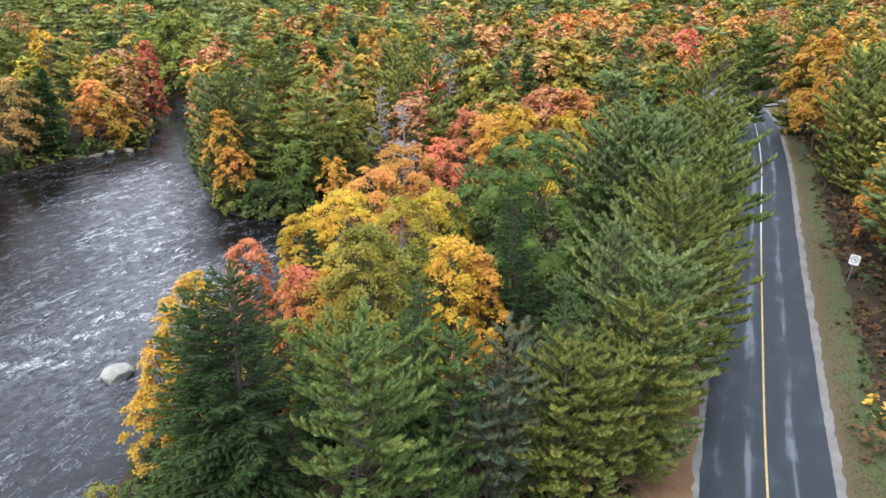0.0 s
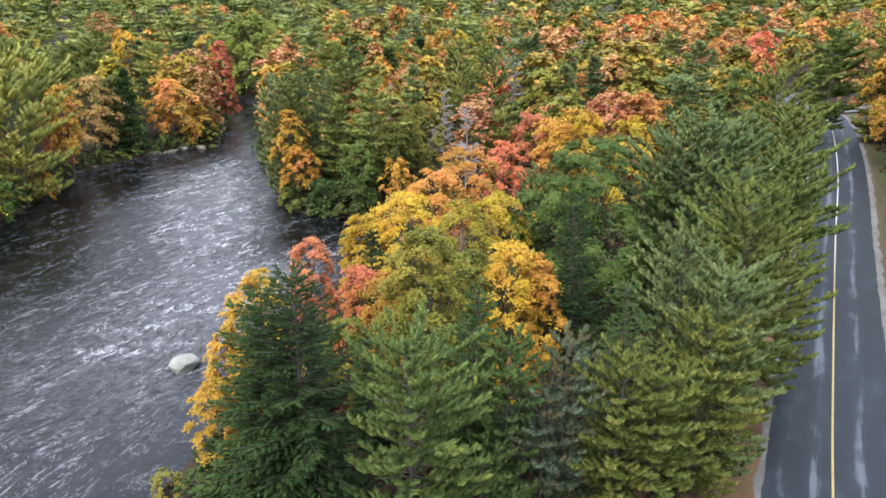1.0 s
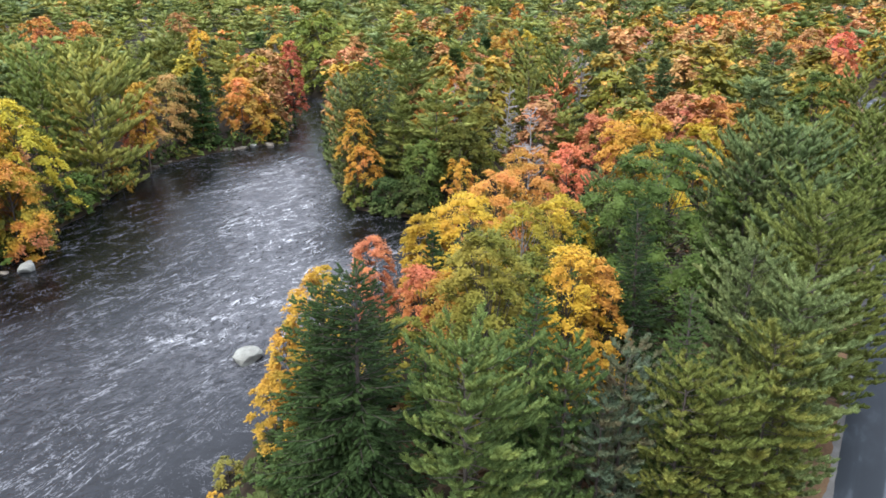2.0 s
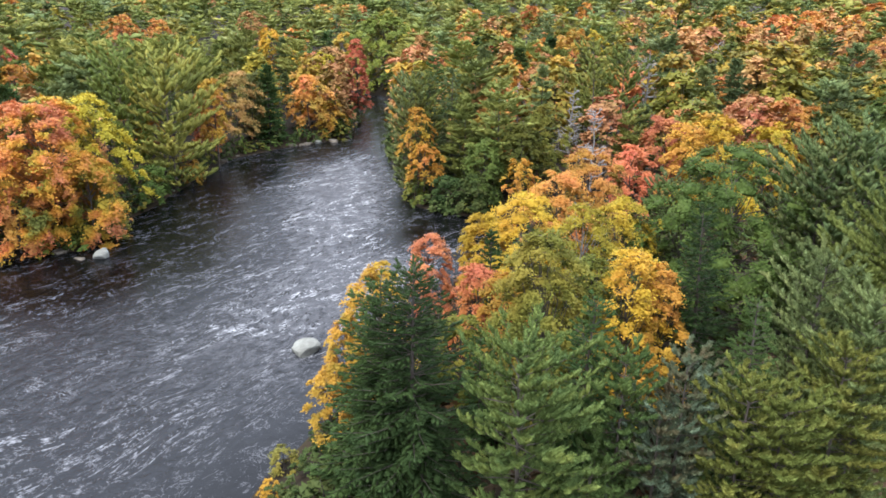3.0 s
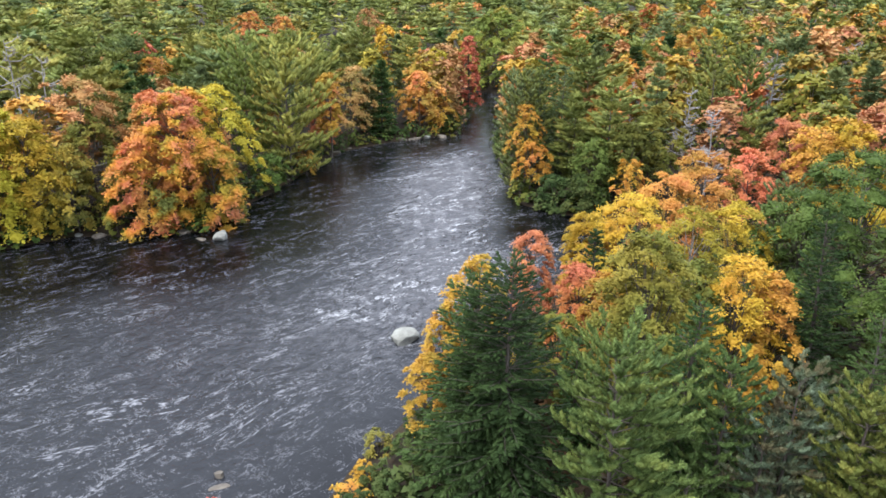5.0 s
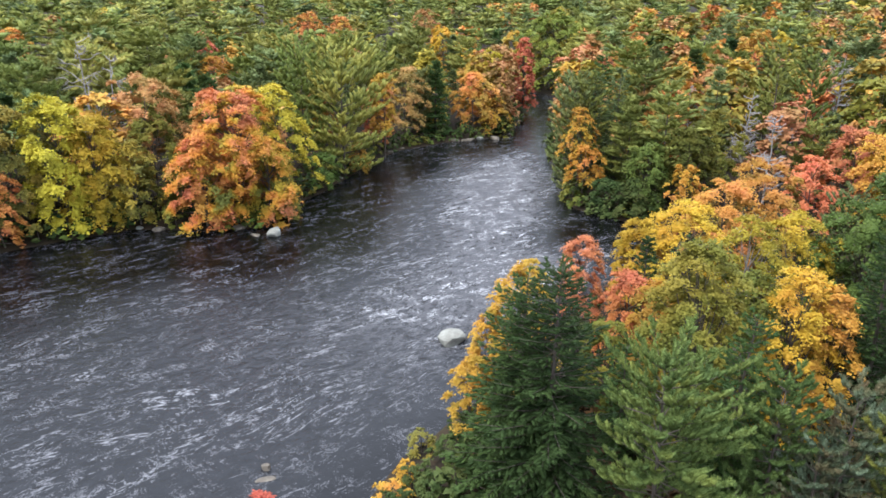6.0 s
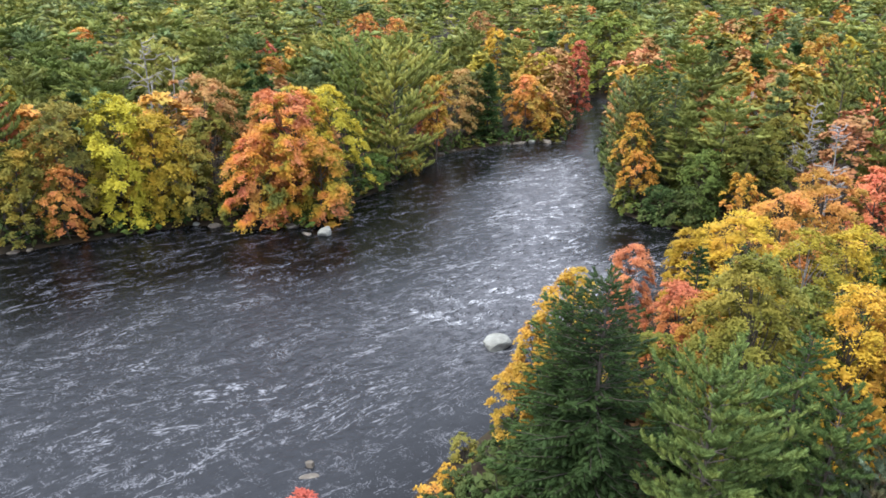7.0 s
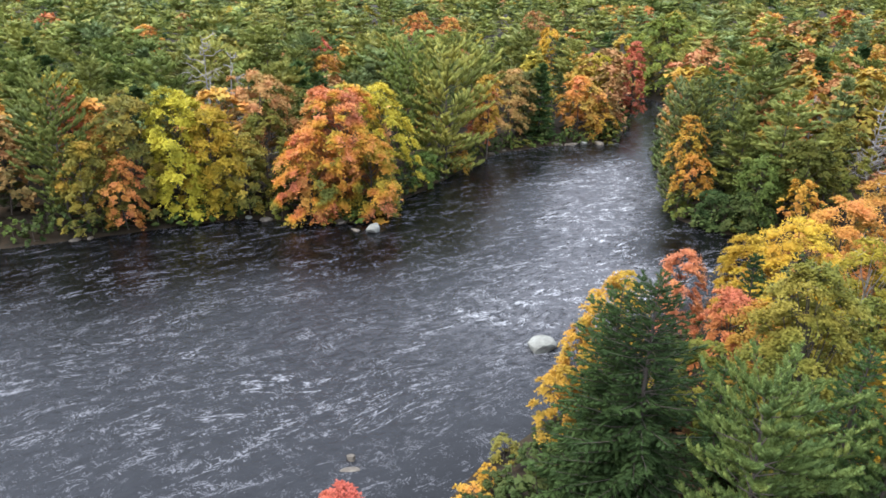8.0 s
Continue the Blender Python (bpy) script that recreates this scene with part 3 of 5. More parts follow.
def broadleaf(seed, h, r, lod, low=0.25, dense=1.0, airy=0.0):
    """Trunk with limbs, and a domed crown of many ragged leafy sprays, each a drooping fan of single leaves. lod: size of a leaf in metres."""
    rng = np.random.default_rng(seed)
    z0, tall = h * low, h * (1 - low)
    lean = rng.normal(0, 0.05, 2) * r
    share = max(0.17, min(0.25, 1.0 / r)) if lod < 0.5 else 0.36        # a spray against the crown
    boughs = int(np.clip(dense * 3.3 * r * tall * 1.2 / (math.pi * (share * r) ** 2), 10, 170 if lod < 0.5 else 46))
    f = (np.arange(boughs) + rng.random(boughs)) / boughs
    f = f ** 0.9
    prof = np.sqrt(np.clip(1 - ((f - 0.36) / 0.68) ** 2, 0.02, 1))
    ang = np.arange(boughs) * 2.4 + rng.normal(0, 0.4, boughs)
    p1, p2 = rng.uniform(0, 6.28, 2)
    uneven = 1 + 0.16 * np.sin(2 * ang + p1 + 3 * f) + 0.12 * np.sin(3 * ang + p2 - 5 * f)
    size = share * r * rng.uniform(0.6, 1.35, boughs)
    rho = np.maximum(0, r * prof * uneven * rng.uniform(0.72, 1.12, boughs) - size * 0.55)
    mid = np.column_stack([lean[0] + rho * np.cos(ang), lean[1] + rho * np.sin(ang), z0 + tall * (0.05 + 0.95 * f) - size * 0.3 + rng.normal(0, 0.02, boughs) * tall])
    nb = unit(np.column_stack([np.cos(ang) * prof, np.sin(ang) * prof, 0.95 + 0.9 * np.clip(f - 0.3, 0, 1)]) + rng.normal(0, 0.18, (boughs, 3)))
    u = unit(np.cross(nb, rng.normal(0, 1, (boughs, 3))))
    w = np.cross(nb, u)
    trunk_top = np.array([lean[0], lean[1], z0 + tall * 0.78])
    s = np.linspace(0, 1, 5)
    bend = rng.normal(0, 0.02, 3) * h
    bend[2] = 0
    main = s[:, None] * trunk_top[None] + np.sin(s * np.pi)[:, None] * bend[None]
    rad = 0.010 * h + 0.03
    paths = [(main, rad * (1 - 0.75 * s))]
    limbs = np.arange(0, boughs, 2 if lod < 0.6 and h > 3.5 else 12)
    for i in limbs:
        q = np.clip((mid[i, 2] / trunk_top[2]) * rng.uniform(0.5, 0.85), 0.08, 0.97)
        a = np.array([np.interp(q, s, main[:, k]) for k in range(3)])
        m = (a + mid[i]) / 2 + np.array([0, 0, -0.08]) * np.linalg.norm(mid[i] - a)
        paths.append((np.stack([a, m, mid[i]]), rad * np.array([0.34, 0.20, 0.07])))
        if lod < 0.16:
            for j in range(3):
                e = mid[i] + (u[i] * rng.normal(0, 0.6) + w[i] * rng.normal(0, 0.6)) * size[i]
                paths.append((np.stack([mid[i], (mid[i] + e) / 2, e]), rad * np.array([0.07, 0.05, 0.025])))
    per = int(np.clip(1.4 * math.pi * (share * r) ** 2 * 1.06 / (0.62 * lod * lod), 9, 330) * (1 - 0.5 * airy))
    th = rng.uniform(0, 6.28, (boughs, per))
    cut = 0.80 + 0.26 * np.sin(4 * th + rng.uniform(0, 6.28, (boughs, 1))) + 0.16 * np.sin(9 * th + rng.uniform(0, 6.28, (boughs, 1)))
    rr = np.sqrt(rng.random((boughs, per))) * cut * rng.uniform(0.9, 1.25, (boughs, per))
    puff = rng.normal(0, 0.12, (boughs, per)) + 0.12 * np.cos(3.1 * th + 7 * rr)
    pts = mid[:, None] + (u[:, None] * np.cos(th)[..., None] + w[:, None] * np.sin(th)[..., None]) * (rr * size[:, None])[..., None] + nb[:, None] * (puff * size[:, None])[..., None]
    pts[..., 2] -= 0.30 * rr ** 2 * size[:, None]
    pts = pts.reshape(-1, 3)
    pts[:, 2] = np.maximum(pts[:, 2], 0.1)
    nor = np.repeat(nb, per, axis=0) * 0.6 + np.array([0, 0, 0.45]) + rng.normal(0, 0.42, (len(pts), 3))
    foliage = leaves(rng, pts, nor, lod)
    body = size[:, None] * rng.uniform(0.5, 0.68, (boughs, 1)) * 0.9 * (1 - 0.65 * airy)
    foliage = joined(foliage, lobes(rng, mid - nb * body * 0.42, u * body, w * body, nb * body * 0.34, 0.2, 5, 2 if lod < 0.3 else 1))
    k = 4 if lod < 0.5 else 1                                # brushwood inside each spray, added to darken its inside
    start = np.repeat(mid[limbs], k, axis=0)
    way = unit(rng.normal(0, 1, start.shape)) * np.repeat(size[limbs], k)[:, None] * rng.uniform(0.5, 0.9, (len(start), 1))
    stems = tubes(paths, 5 if lod < 0.3 else 3)
    return (joined(stems, twigs(rng, list(zip(start, way)))) if h > 3.5 else stems), foliage


def snag(seed, h, r):
    """A dead standing tree: bare trunk, crooked branches and fine twigs."""
    rng = np.random.default_rng(seed)
    s = np.linspace(0, 1, 7)
    wob = np.cumsum(rng.normal(0, 0.010 * h, (7, 2)), axis=0)
    wob[0] = 0
    main = np.column_stack([wob, s * h])
    paths = [(main, (0.011 * h + 0.03) * (1 - 0.85 * s))]
    for i in range(34):
        q = rng.uniform(0.3, 0.98)
        a = np.array([np.interp(q, s, main[:, k]) for k in range(3)])
        an = rng.uniform(0, 6.28)
        L = r * (1.2 - q) * rng.uniform(0.5, 1.4) + 0.4
        out = np.array([np.cos(an), np.sin(an), rng.uniform(-0.15, 0.55)])
        b = a + out * L * 0.5 + rng.normal(0, 0.10, 3) * L
        c = b + unit(out + np.array([0, 0, 0.5]) + rng.normal(0, 0.4, 3)) * L * 0.55
        paths.append((np.stack([a, b, c]), np.array([0.075, 0.055, 0.02])))
        for _ in range(4):
            k = rng.uniform(0.1, 0.9)
            p = b + (c - b) * k
            e = p + unit(out + rng.normal(0, 0.8, 3)) * L * rng.uniform(0.2, 0.45)
            paths.append((np.stack([p, (p + e) / 2 + rng.normal(0, 0.05, 3), e]), np.array([0.04, 0.03, 0.012])))
    return tubes(paths, 4)


# ---- lie of the land ----
RIVER = np.array([(-120, -60), (-96, 0), (-79, 26), (-74, 34), (-70.5, 42), (-66, 50), (-59, 53), (-54, 57), (-56.5, 64),
                  (-57.5, 72), (-60, 84), (-62.5, 98), (-59, 108), (-53, 116.5), (-51, 121), (-57.8, 141), (-61.5, 152), (-67, 163), (-84, 172), (-125, 184),
                  (-124, 196), (-82, 183), (-62, 173), (-55.5, 160), (-46, 132), (-40.5, 112), (-37, 104), (-31, 92), (-26, 81), (-18, 78.5), (-12, 77),
                  (-11, 70), (-15, 58), (-15.5, 45), (-16.2, 36), (-18.0, 28.5), (-17, 18), (-17, 5), (-12, -60)], float)
ROAD = np.array([(-14, -46, 1.5), (-3, -20, 1.6), (6.5, 4, 1.7), (15.9, 28.2, 1.9), (22.3, 44, 2.4), (31.6, 66.5, 3.2), (40.4, 87.4, 4.0),
                 (47.6, 106, 4.7), (52.4, 120, 5.2), (54.8, 132, 5.6), (53.5, 146, 6.0), (48, 164, 6.5), (40, 190, 7.5)], float)


def spline(points, per):
    out = []
    p = np.vstack([2 * points[0] - points[1], points, 2 * points[-1] - points[-2]])
    for i in range(1, len(p) - 2):
        for t in np.arange(per) / per:
            a, b, c, d = p[i - 1:i + 3]
            out.append(0.5 * (2 * b + (c - a) * t + (2 * a - 5 * b + 4 * c - d) * t ** 2 + (3 * b - a - 3 * c + d) * t ** 3))
    out.append(points[-1])
    return np.array(out)


ROADLINE = spline(ROAD, 8)


def river_depth(x, y):
    """Metres inside the river's edge; negative on land."""
    x, y = np.broadcast_arrays(np.asarray(x, float), np.asarray(y, float))
    best = np.full(x.shape, 1e9)
    inside = np.zeros(x.shape, bool)
    for (ax, ay), (bx, by) in zip(RIVER, np.roll(RIVER, -1, axis=0)):
        dx, dy = bx - ax, by - ay
        t = np.clip(((x - ax) * dx + (y - ay) * dy) / (dx * dx + dy * dy), 0, 1)
        best = np.minimum(best, np.hypot(x - ax - t * dx, y - ay - t * dy))
        cross = (ay > y) != (by > y)
        with np.errstate(divide="ignore", invalid="ignore"):
            inside ^= cross & (x < (bx - ax) * (y - ay) / (by - ay + 1e-12) + ax)
    return np.where(inside, best, -best)


def road_near(x, y):
    """Distance to the road's middle and the road's height there."""
    x, y = np.broadcast_arrays(np.asarray(x, float), np.asarray(y, float))
    best, z = np.full(x.shape, 1e9), np.zeros(x.shape)
    for a, b in zip(ROADLINE[:-1:2], ROADLINE[2::2]):
        dx, dy = b[0] - a[0], b[1] - a[1]
        t = np.clip(((x - a[0]) * dx + (y - a[1]) * dy) / (dx * dx + dy * dy), 0, 1)
        d = np.hypot(x - a[0] - t * dx, y - a[1] - t * dy)
        z = np.where(d < best, a[2] + t * (b[2] - a[2]), z)
        best = np.minimum(best, d)
    return best, z


def smooth(a, b, v):
    t = np.clip((v - a) / (b - a), 0, 1)
    return t * t * (3 - 2 * t)


def waves2(x, y, scale):
    x, y = x / scale, y / scale
    return (np.sin(x * 1.3 + 1.7 * np.sin(y * 0.7)) + np.sin(y * 1.1 + 1.3 * np.sin(x * 0.9 + 2)) + np.sin((x + y) * 0.77 + 0.5)) / 3


def height(x, y):
    x, y = np.asarray(x, float), np.asarray(y, float)
    d = river_depth(x, y)
    far = np.hypot(x, y)
    land = 1.4 + 0.35 * waves2(x, y, 6.0) + 0.15 * waves2(x, y, 1.7) + 2.2 * smooth(25, 110, -d) + 9.0 * smooth(140, 650, far) + 14 * smooth(600, 1600, far)
    rd, rz = road_near(x, y)
    land = land + (rz - 0.10 - land) * (1 - smooth(6.8, 15, rd))
    shore = 0.12 + (land - 0.12) * smooth(0, 5.5, -d)
    bed = -0.05 - 1.1 * smooth(0, 5, d)
    return np.where(d > 0, bed, shore)


def ground_at(x, y):
    return float(height(np.array([x]), np.array([y]))[0])


# ---- ground, water, road ----
def axis(lo, hi, fine, far):
    mid = np.arange(lo, hi + fine, fine)
    grow = np.cumsum(fine * 1.22 ** np.arange(1, 42))
    grow = grow[grow < far]
    return np.concatenate([lo - grow[::-1], mid, hi + grow])


gx, gy = axis(-100, 75, 1.6, 3600), axis(-10, 180, 1.6, 3600)
GX, GY = np.meshgrid(gx, gy, indexing="xy")
GZ = height(GX, GY)
nx, ny = len(gx), len(gy)
ii, jj = np.meshgrid(np.arange(ny - 1), np.arange(nx - 1), indexing="ij")
quads = np.stack([ii * nx + jj, ii * nx + jj + 1, (ii + 1) * nx + jj + 1, (ii + 1) * nx + jj], -1).reshape(-1, 4)
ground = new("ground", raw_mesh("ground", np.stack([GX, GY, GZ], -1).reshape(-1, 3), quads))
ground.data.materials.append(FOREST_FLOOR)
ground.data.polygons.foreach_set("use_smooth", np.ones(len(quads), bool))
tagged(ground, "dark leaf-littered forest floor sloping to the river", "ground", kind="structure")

wx, wy = np.meshgrid(np.arange(-150, 12, 2.5), np.arange(-90, 292, 2.5), indexing="xy")
wn_, wm_ = wx.shape
ii, jj = np.meshgrid(np.arange(wn_ - 1), np.arange(wm_ - 1), indexing="ij")
wq = np.stack([ii * wm_ + jj, ii * wm_ + jj + 1, (ii + 1) * wm_ + jj + 1, (ii + 1) * wm_ + jj], -1).reshape(-1, 4)
water = new("river_water", raw_mesh("river_water", np.stack([wx, wy, 0 * wx], -1).reshape(-1, 3), wq))
race_sheen = water.data.attributes.new("race_sheen", "FLOAT", "POINT")
off_bank = np.full(wx.shape, 1e9)                       # metres from the outer bank, under which the water lies slack
for (ax_, ay_), (bx_, by_) in zip(RIVER[:18], RIVER[1:19]):
    t_ = np.clip(((wx - ax_) * (bx_ - ax_) + (wy - ay_) * (by_ - ay_)) / ((bx_ - ax_) ** 2 + (by_ - ay_) ** 2), 0, 1)
    off_bank = np.minimum(off_bank, np.hypot(wx - ax_ - t_ * (bx_ - ax_), wy - ay_ - t_ * (by_ - ay_)))
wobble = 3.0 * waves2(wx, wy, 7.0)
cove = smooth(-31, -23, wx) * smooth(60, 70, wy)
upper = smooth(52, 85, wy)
# this mask also places the painted sky sheen, strongest upstream in mid-river
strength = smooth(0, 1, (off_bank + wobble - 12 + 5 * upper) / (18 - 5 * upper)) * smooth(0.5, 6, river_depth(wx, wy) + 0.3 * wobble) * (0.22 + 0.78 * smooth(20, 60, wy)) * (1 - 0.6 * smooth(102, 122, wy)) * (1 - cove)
race_sheen.data.foreach_set("value", strength.ravel().astype(np.float32))
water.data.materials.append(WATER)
tagged(water, "dark brown rippling river water with white foam streaks", "water", kind="structure")


def ribbon(name, left, right, lift, material, label, line=None, camber=0.0, cols=2, ragged=(0.0, 0.0)):
    """A strip along the road between two offsets from its middle; ragged: how far its left and right edges wander."""
    line = ROADLINE if line is None else line
    d = unit(np.gradient(line[:, :2], axis=0))
    across = np.column_stack([d[:, 1], -d[:, 0]])
    run = np.concatenate([[0], np.cumsum(np.linalg.norm(np.diff(line[:, :2], axis=0), axis=1))])
    v, uv = [], []
    for p, a, m in zip(line, across, run):
        stray = [r * noise.fractal((m * 0.55, 7.0 * e, left), 0.6, 2.1, 5) for e, r in enumerate(ragged)]
        for o in np.linspace(left + stray[0], right + stray[1], cols):
            v.append((p[0] + a[0] * o, p[1] + a[1] * o, p[2] + lift - camber * abs(o)))
            uv.append((o, m))
    n, c = len(line), cols
    f = [[i * c + j, i * c + j + 1, (i + 1) * c + j + 1, (i + 1) * c + j] for i in range(n - 1) for j in range(c - 1)]
    me = raw_mesh(name, np.array(v), f)
    layer = me.uv_layers.new(name="along")
    layer.data.foreach_set("uv", np.array([uv[i] for face in f for i in face], np.float32).ravel())
    me.materials.append(material)
    ob = new(name, me)
    tagged(ob, label, "road", kind="structure")
    return ob


FINELINE = spline(ROAD, 64)
ribbon("road", -3.15, 3.15, 0.03, ASPHALT, "worn blue-grey asphalt road with pale wheel streaks", line=FINELINE, camber=0.012, cols=7, ragged=(0.06, 0.06))
ribbon("road_line", -0.055, 0.055, 0.036, LINE, "faded solid yellow centre line on the road", line=FINELINE)
ribbon("road_shoulder_west", -4.3, -3.0, -0.022, GRAVEL, "pale gravel shoulder beside the asphalt", line=FINELINE, cols=3)
ribbon("road_shoulder_east", 3.0, 4.3, -0.022, GRAVEL, "pale gravel shoulder beside the asphalt", line=FINELINE, cols=3)
ribbon("verge_west", -6.5, -3.55, -0.012, LITTER, "verge of rust-brown pine needle litter by the road", line=FINELINE, cols=4, ragged=(0.5, 0.2))
ribbon("verge_east", 3.68, 6.3, -0.012, VERGE, "brown and green grassy verge beside the gravel shoulder", line=FINELINE, cols=4, ragged=(0.2, 0.5))
side = spline(np.array([(55.5, 129.5, 5.62), (59, 131, 5.72), (64, 133.2, 5.85), (70, 135.5, 6.1)], float), 6)
ribbon("side_track", -1.9, 1.9, 0.06, GRAVEL, "pale gravel track leaving the road", line=side, cols=4)


# ---- trees ----
WORDS = {PINE: "green-needled", BLUEPINE: "blue-green needled", GREYPINE: "grey-green needled", GOLDPINE: "yellowing green needled", SUNPINE: "pale yellow-green needled", PALEPINE: "straw-yellow needled",
         SPRUCE: "dark green", GREYSPRUCE: "grey-green", OAK: "deep green broad-leaved", OLIVE: "olive and gold leaved", LIMELEAF: "fresh green leaved", DRYPINE: "browning blue-grey needled", YELLOW: "golden yellow leaved",
         LEMON: "lemon yellow leaved", AMBER: "amber leaved", ORANGE: "orange leaved", RED: "red leaved", CRIMSON: "crimson leaved", SALMON: "faded pink leaved",
         MIXED: "orange, red and yellow leaved", GREENGOLD: "green and gold leaved", SHRUB: "low green leaved", BROWNBRUSH: "brown"}
HEROES = []


def thing(name, x, y, label, category, group="", z=None):
    e = new(name)
    e.location = (x, y, ground_at(x, y) - 0.05 if z is None else z)
    tagged(e, label, category, group)
    return e


def standing(name, x, y, trunk, crown, bark, leaf, label, category, group, turn=0.0, sx=1.0, sz=1.0):
    e = thing(name, x, y, label, category, group)
    e.rotation_euler[2] = turn
    e.scale = (sx, sx, sz)
    part("trunk", trunk, bark, e)
    if crown is not None:
        part("crown", crown, leaf, e)
    return e


def meshes(kind, arrays):
    (tv, tf), (cv, cf) = arrays
    trunk, crown = raw_mesh(kind + "_trunk", tv, tf), raw_mesh(kind + "_crown", cv, cf)
    crown.polygons.foreach_set("use_smooth", np.ones(len(cf), bool))
    return trunk, crown


def where_word(x, y):
    if road_near(x, y)[0] < 12:
        return "beside the road"
    if river_depth(x, y) > -9:
        return "on the river bank"
    return "in the mixed autumn forest"


def spray(x, y):
    return float(np.hypot(np.hypot(x, y), 14))


def pine_tree(x, y, top, r, leaf, bare=0.1, sparse=1.0):
    h = top - ground_at(x, y)
    HEROES.append((x, y, r))
    t, c = meshes("pine", conifer(len(HEROES) + 100, h, r, max(0.25, 0.0066 * spray(x, y)), False, bare, sparse))
    return standing("pine_tree", x, y, t, c, BARK, leaf, "tall white pine, " + WORDS[leaf] + ", " + where_word(x, y), "pine tree", "pines")


def spruce_tree(x, y, top, r, leaf, bare=0.1, sparse=1.0):
    h = top - ground_at(x, y)
    HEROES.append((x, y, r))
    t, c = meshes("spruce", conifer(len(HEROES) + 100, h, r, max(0.24, 0.0066 * spray(x, y)), True, bare, sparse))
    return standing("spruce_tree", x, y, t, c, BARK, leaf, "conical " + WORDS[leaf] + " spruce " + where_word(x, y), "spruce tree", "spruces")


def leafy_tree(x, y, top, r, leaf, low=0.25, dense=1.0, airy=0.0):
    h = top - ground_at(x, y)
    HEROES.append((x, y, r))
    lod = max(0.102, 0.0020 * spray(x, y))
    t, c = meshes("maple", broadleaf(len(HEROES) + 100, h, r, lod, low, dense, airy))
    bark = PALEBARK if airy > 0.4 else BARK
    if leaf is SHRUB:
        return standing("bank_shrub", x, y, t, c, BARK, leaf, "low green leafy shrub at the water's edge", "shrub", "shrubs")
    name = "oak_tree" if leaf is OAK else ("birch_tree" if leaf is OLIVE else "maple_tree")
    return standing(name, x, y, t, c, bark, leaf, "rounded " + WORDS[leaf] + " tree " + where_word(x, y), name.replace("_", " "), name[:-5] + "s")


def dead_tree(x, y, top, r):
    h = top - ground_at(x, y)
    HEROES.append((x, y, 4.0))
    v, f = snag(len(HEROES) + 100, h, r)
    return standing("dead_tree", x, y, raw_mesh("snag_trunk", v, f), None, GREYWOOD, None, "bare grey dead tree with crooked branches", "dead tree", "dead trees")


# trees between the river and the road, nearest first
pine_tree(-3.6, 25.2, 12.0, 3.2, BLUEPINE, bare=0.06)
spruce_tree(-8.6, 25.8, 14.8, 4.2, SPRUCE, bare=0.03)
spruce_tree(-10.3, 26.7, 13.6, 3.7, SPRUCE, bare=0.03)
leafy_tree(-12.5, 32.2, 11.8, 2.3, AMBER, low=0.3)
leafy_tree(-14.3, 32.0, 8.8, 1.2, AMBER, low=0.3)
leafy_tree(-14.7, 30.2, 6.8, 1.4, AMBER, low=0.3)
leafy_tree(-16.4, 15.6, 7.5, 1.5, CRIMSON, low=0.1)
spruce_tree(-1.4, 28.6, 13.0, 2.4, SPRUCE, bare=0.08)
pine_tree(0.4, 27.2, 11.0, 1.8, BLUEPINE, bare=0.06)
pine_tree(3.0, 28.0, 11.0, 1.7, DRYPINE, bare=0.06)
pine_tree(2.1, 27.1, 8.5, 2.0, DRYPINE, bare=0.05)
pine_tree(-0.5, 24.7, 7.0, 2.2, SPRUCE, bare=0.05)
pine_tree(5.4, 27.6, 10.8, 2.2, SUNPINE, bare=0.06)
spruce_tree(5.7, 29.2, 13.4, 1.9, SPRUCE, bare=0.08)
pine_tree(8.6, 32.9, 14.0, 2.3, GREYPINE, bare=0.08)
pine_tree(9.5, 29.7, 11.3, 2.6, SUNPINE, bare=0.05)
pine_tree(7.0, 27.7, 9.6, 2.4, PINE, bare=0.05)
pine_tree(10.6, 30.8, 13.0, 2.8, GREYPINE, bare=0.05)
pine_tree(12.7, 35.7, 15.5, 3.6, SUNPINE, bare=0.06)
pine_tree(15.8, 39.8, 12.0, 3.0, SUNPINE, bare=0.06)
pine_tree(14.6, 49.6, 16.5, 4.2, GREYPINE, bare=0.1)
pine_tree(12.3, 49.6, 15.5, 3.6, GREYPINE, bare=0.1)
leafy_tree(7.1, 51.3, 15.5, 6.0, OAK, low=0.15, dense=1.4)
leafy_tree(3.9, 49.7, 13.0, 4.0, OAK, low=0.15, dense=1.2)
spruce_tree(4.2, 37.5, 15.0, 2.4, SPRUCE, bare=0.1)
pine_tree(2.4, 51.8, 12.5, 1.8, GREYSPRUCE, bare=0.1)
leafy_tree(-3.7, 33.4, 14.2, 2.7, OLIVE, low=0.2, dense=1.4)
leafy_tree(0.5, 36.7, 12.6, 2.3, YELLOW, low=0.12, airy=0.35)
leafy_tree(2.1, 37.2, 11.5, 1.9, AMBER, low=0.12)
leafy_tree(-1.6, 36.7, 12.0, 1.8, OLIVE, low=0.2)
leafy_tree(-14.0, 46.9, 8.6, 2.0, RED, low=0.2)
leafy_tree(-8.9, 40.4, 9.2, 2.2, ORANGE, low=0.2)
leafy_tree(-6.8, 38.7, 9.5, 1.8, AMBER, low=0.2)
leafy_tree(-8.6, 34.6, 8.5, 1.7, OLIVE, low=0.2)
spruce_tree(-8.5, 42.7, 10.8, 1.1, SPRUCE, bare=0.1)
spruce_tree(-6.9, 32.6, 8.5, 1.5, SPRUCE, bare=0.1)
leafy_tree(-7.0, 48.9, 11.8, 3.6, YELLOW, low=0.15)
leafy_tree(-10.2, 50.1, 9.8, 2.6, YELLOW, low=0.15)
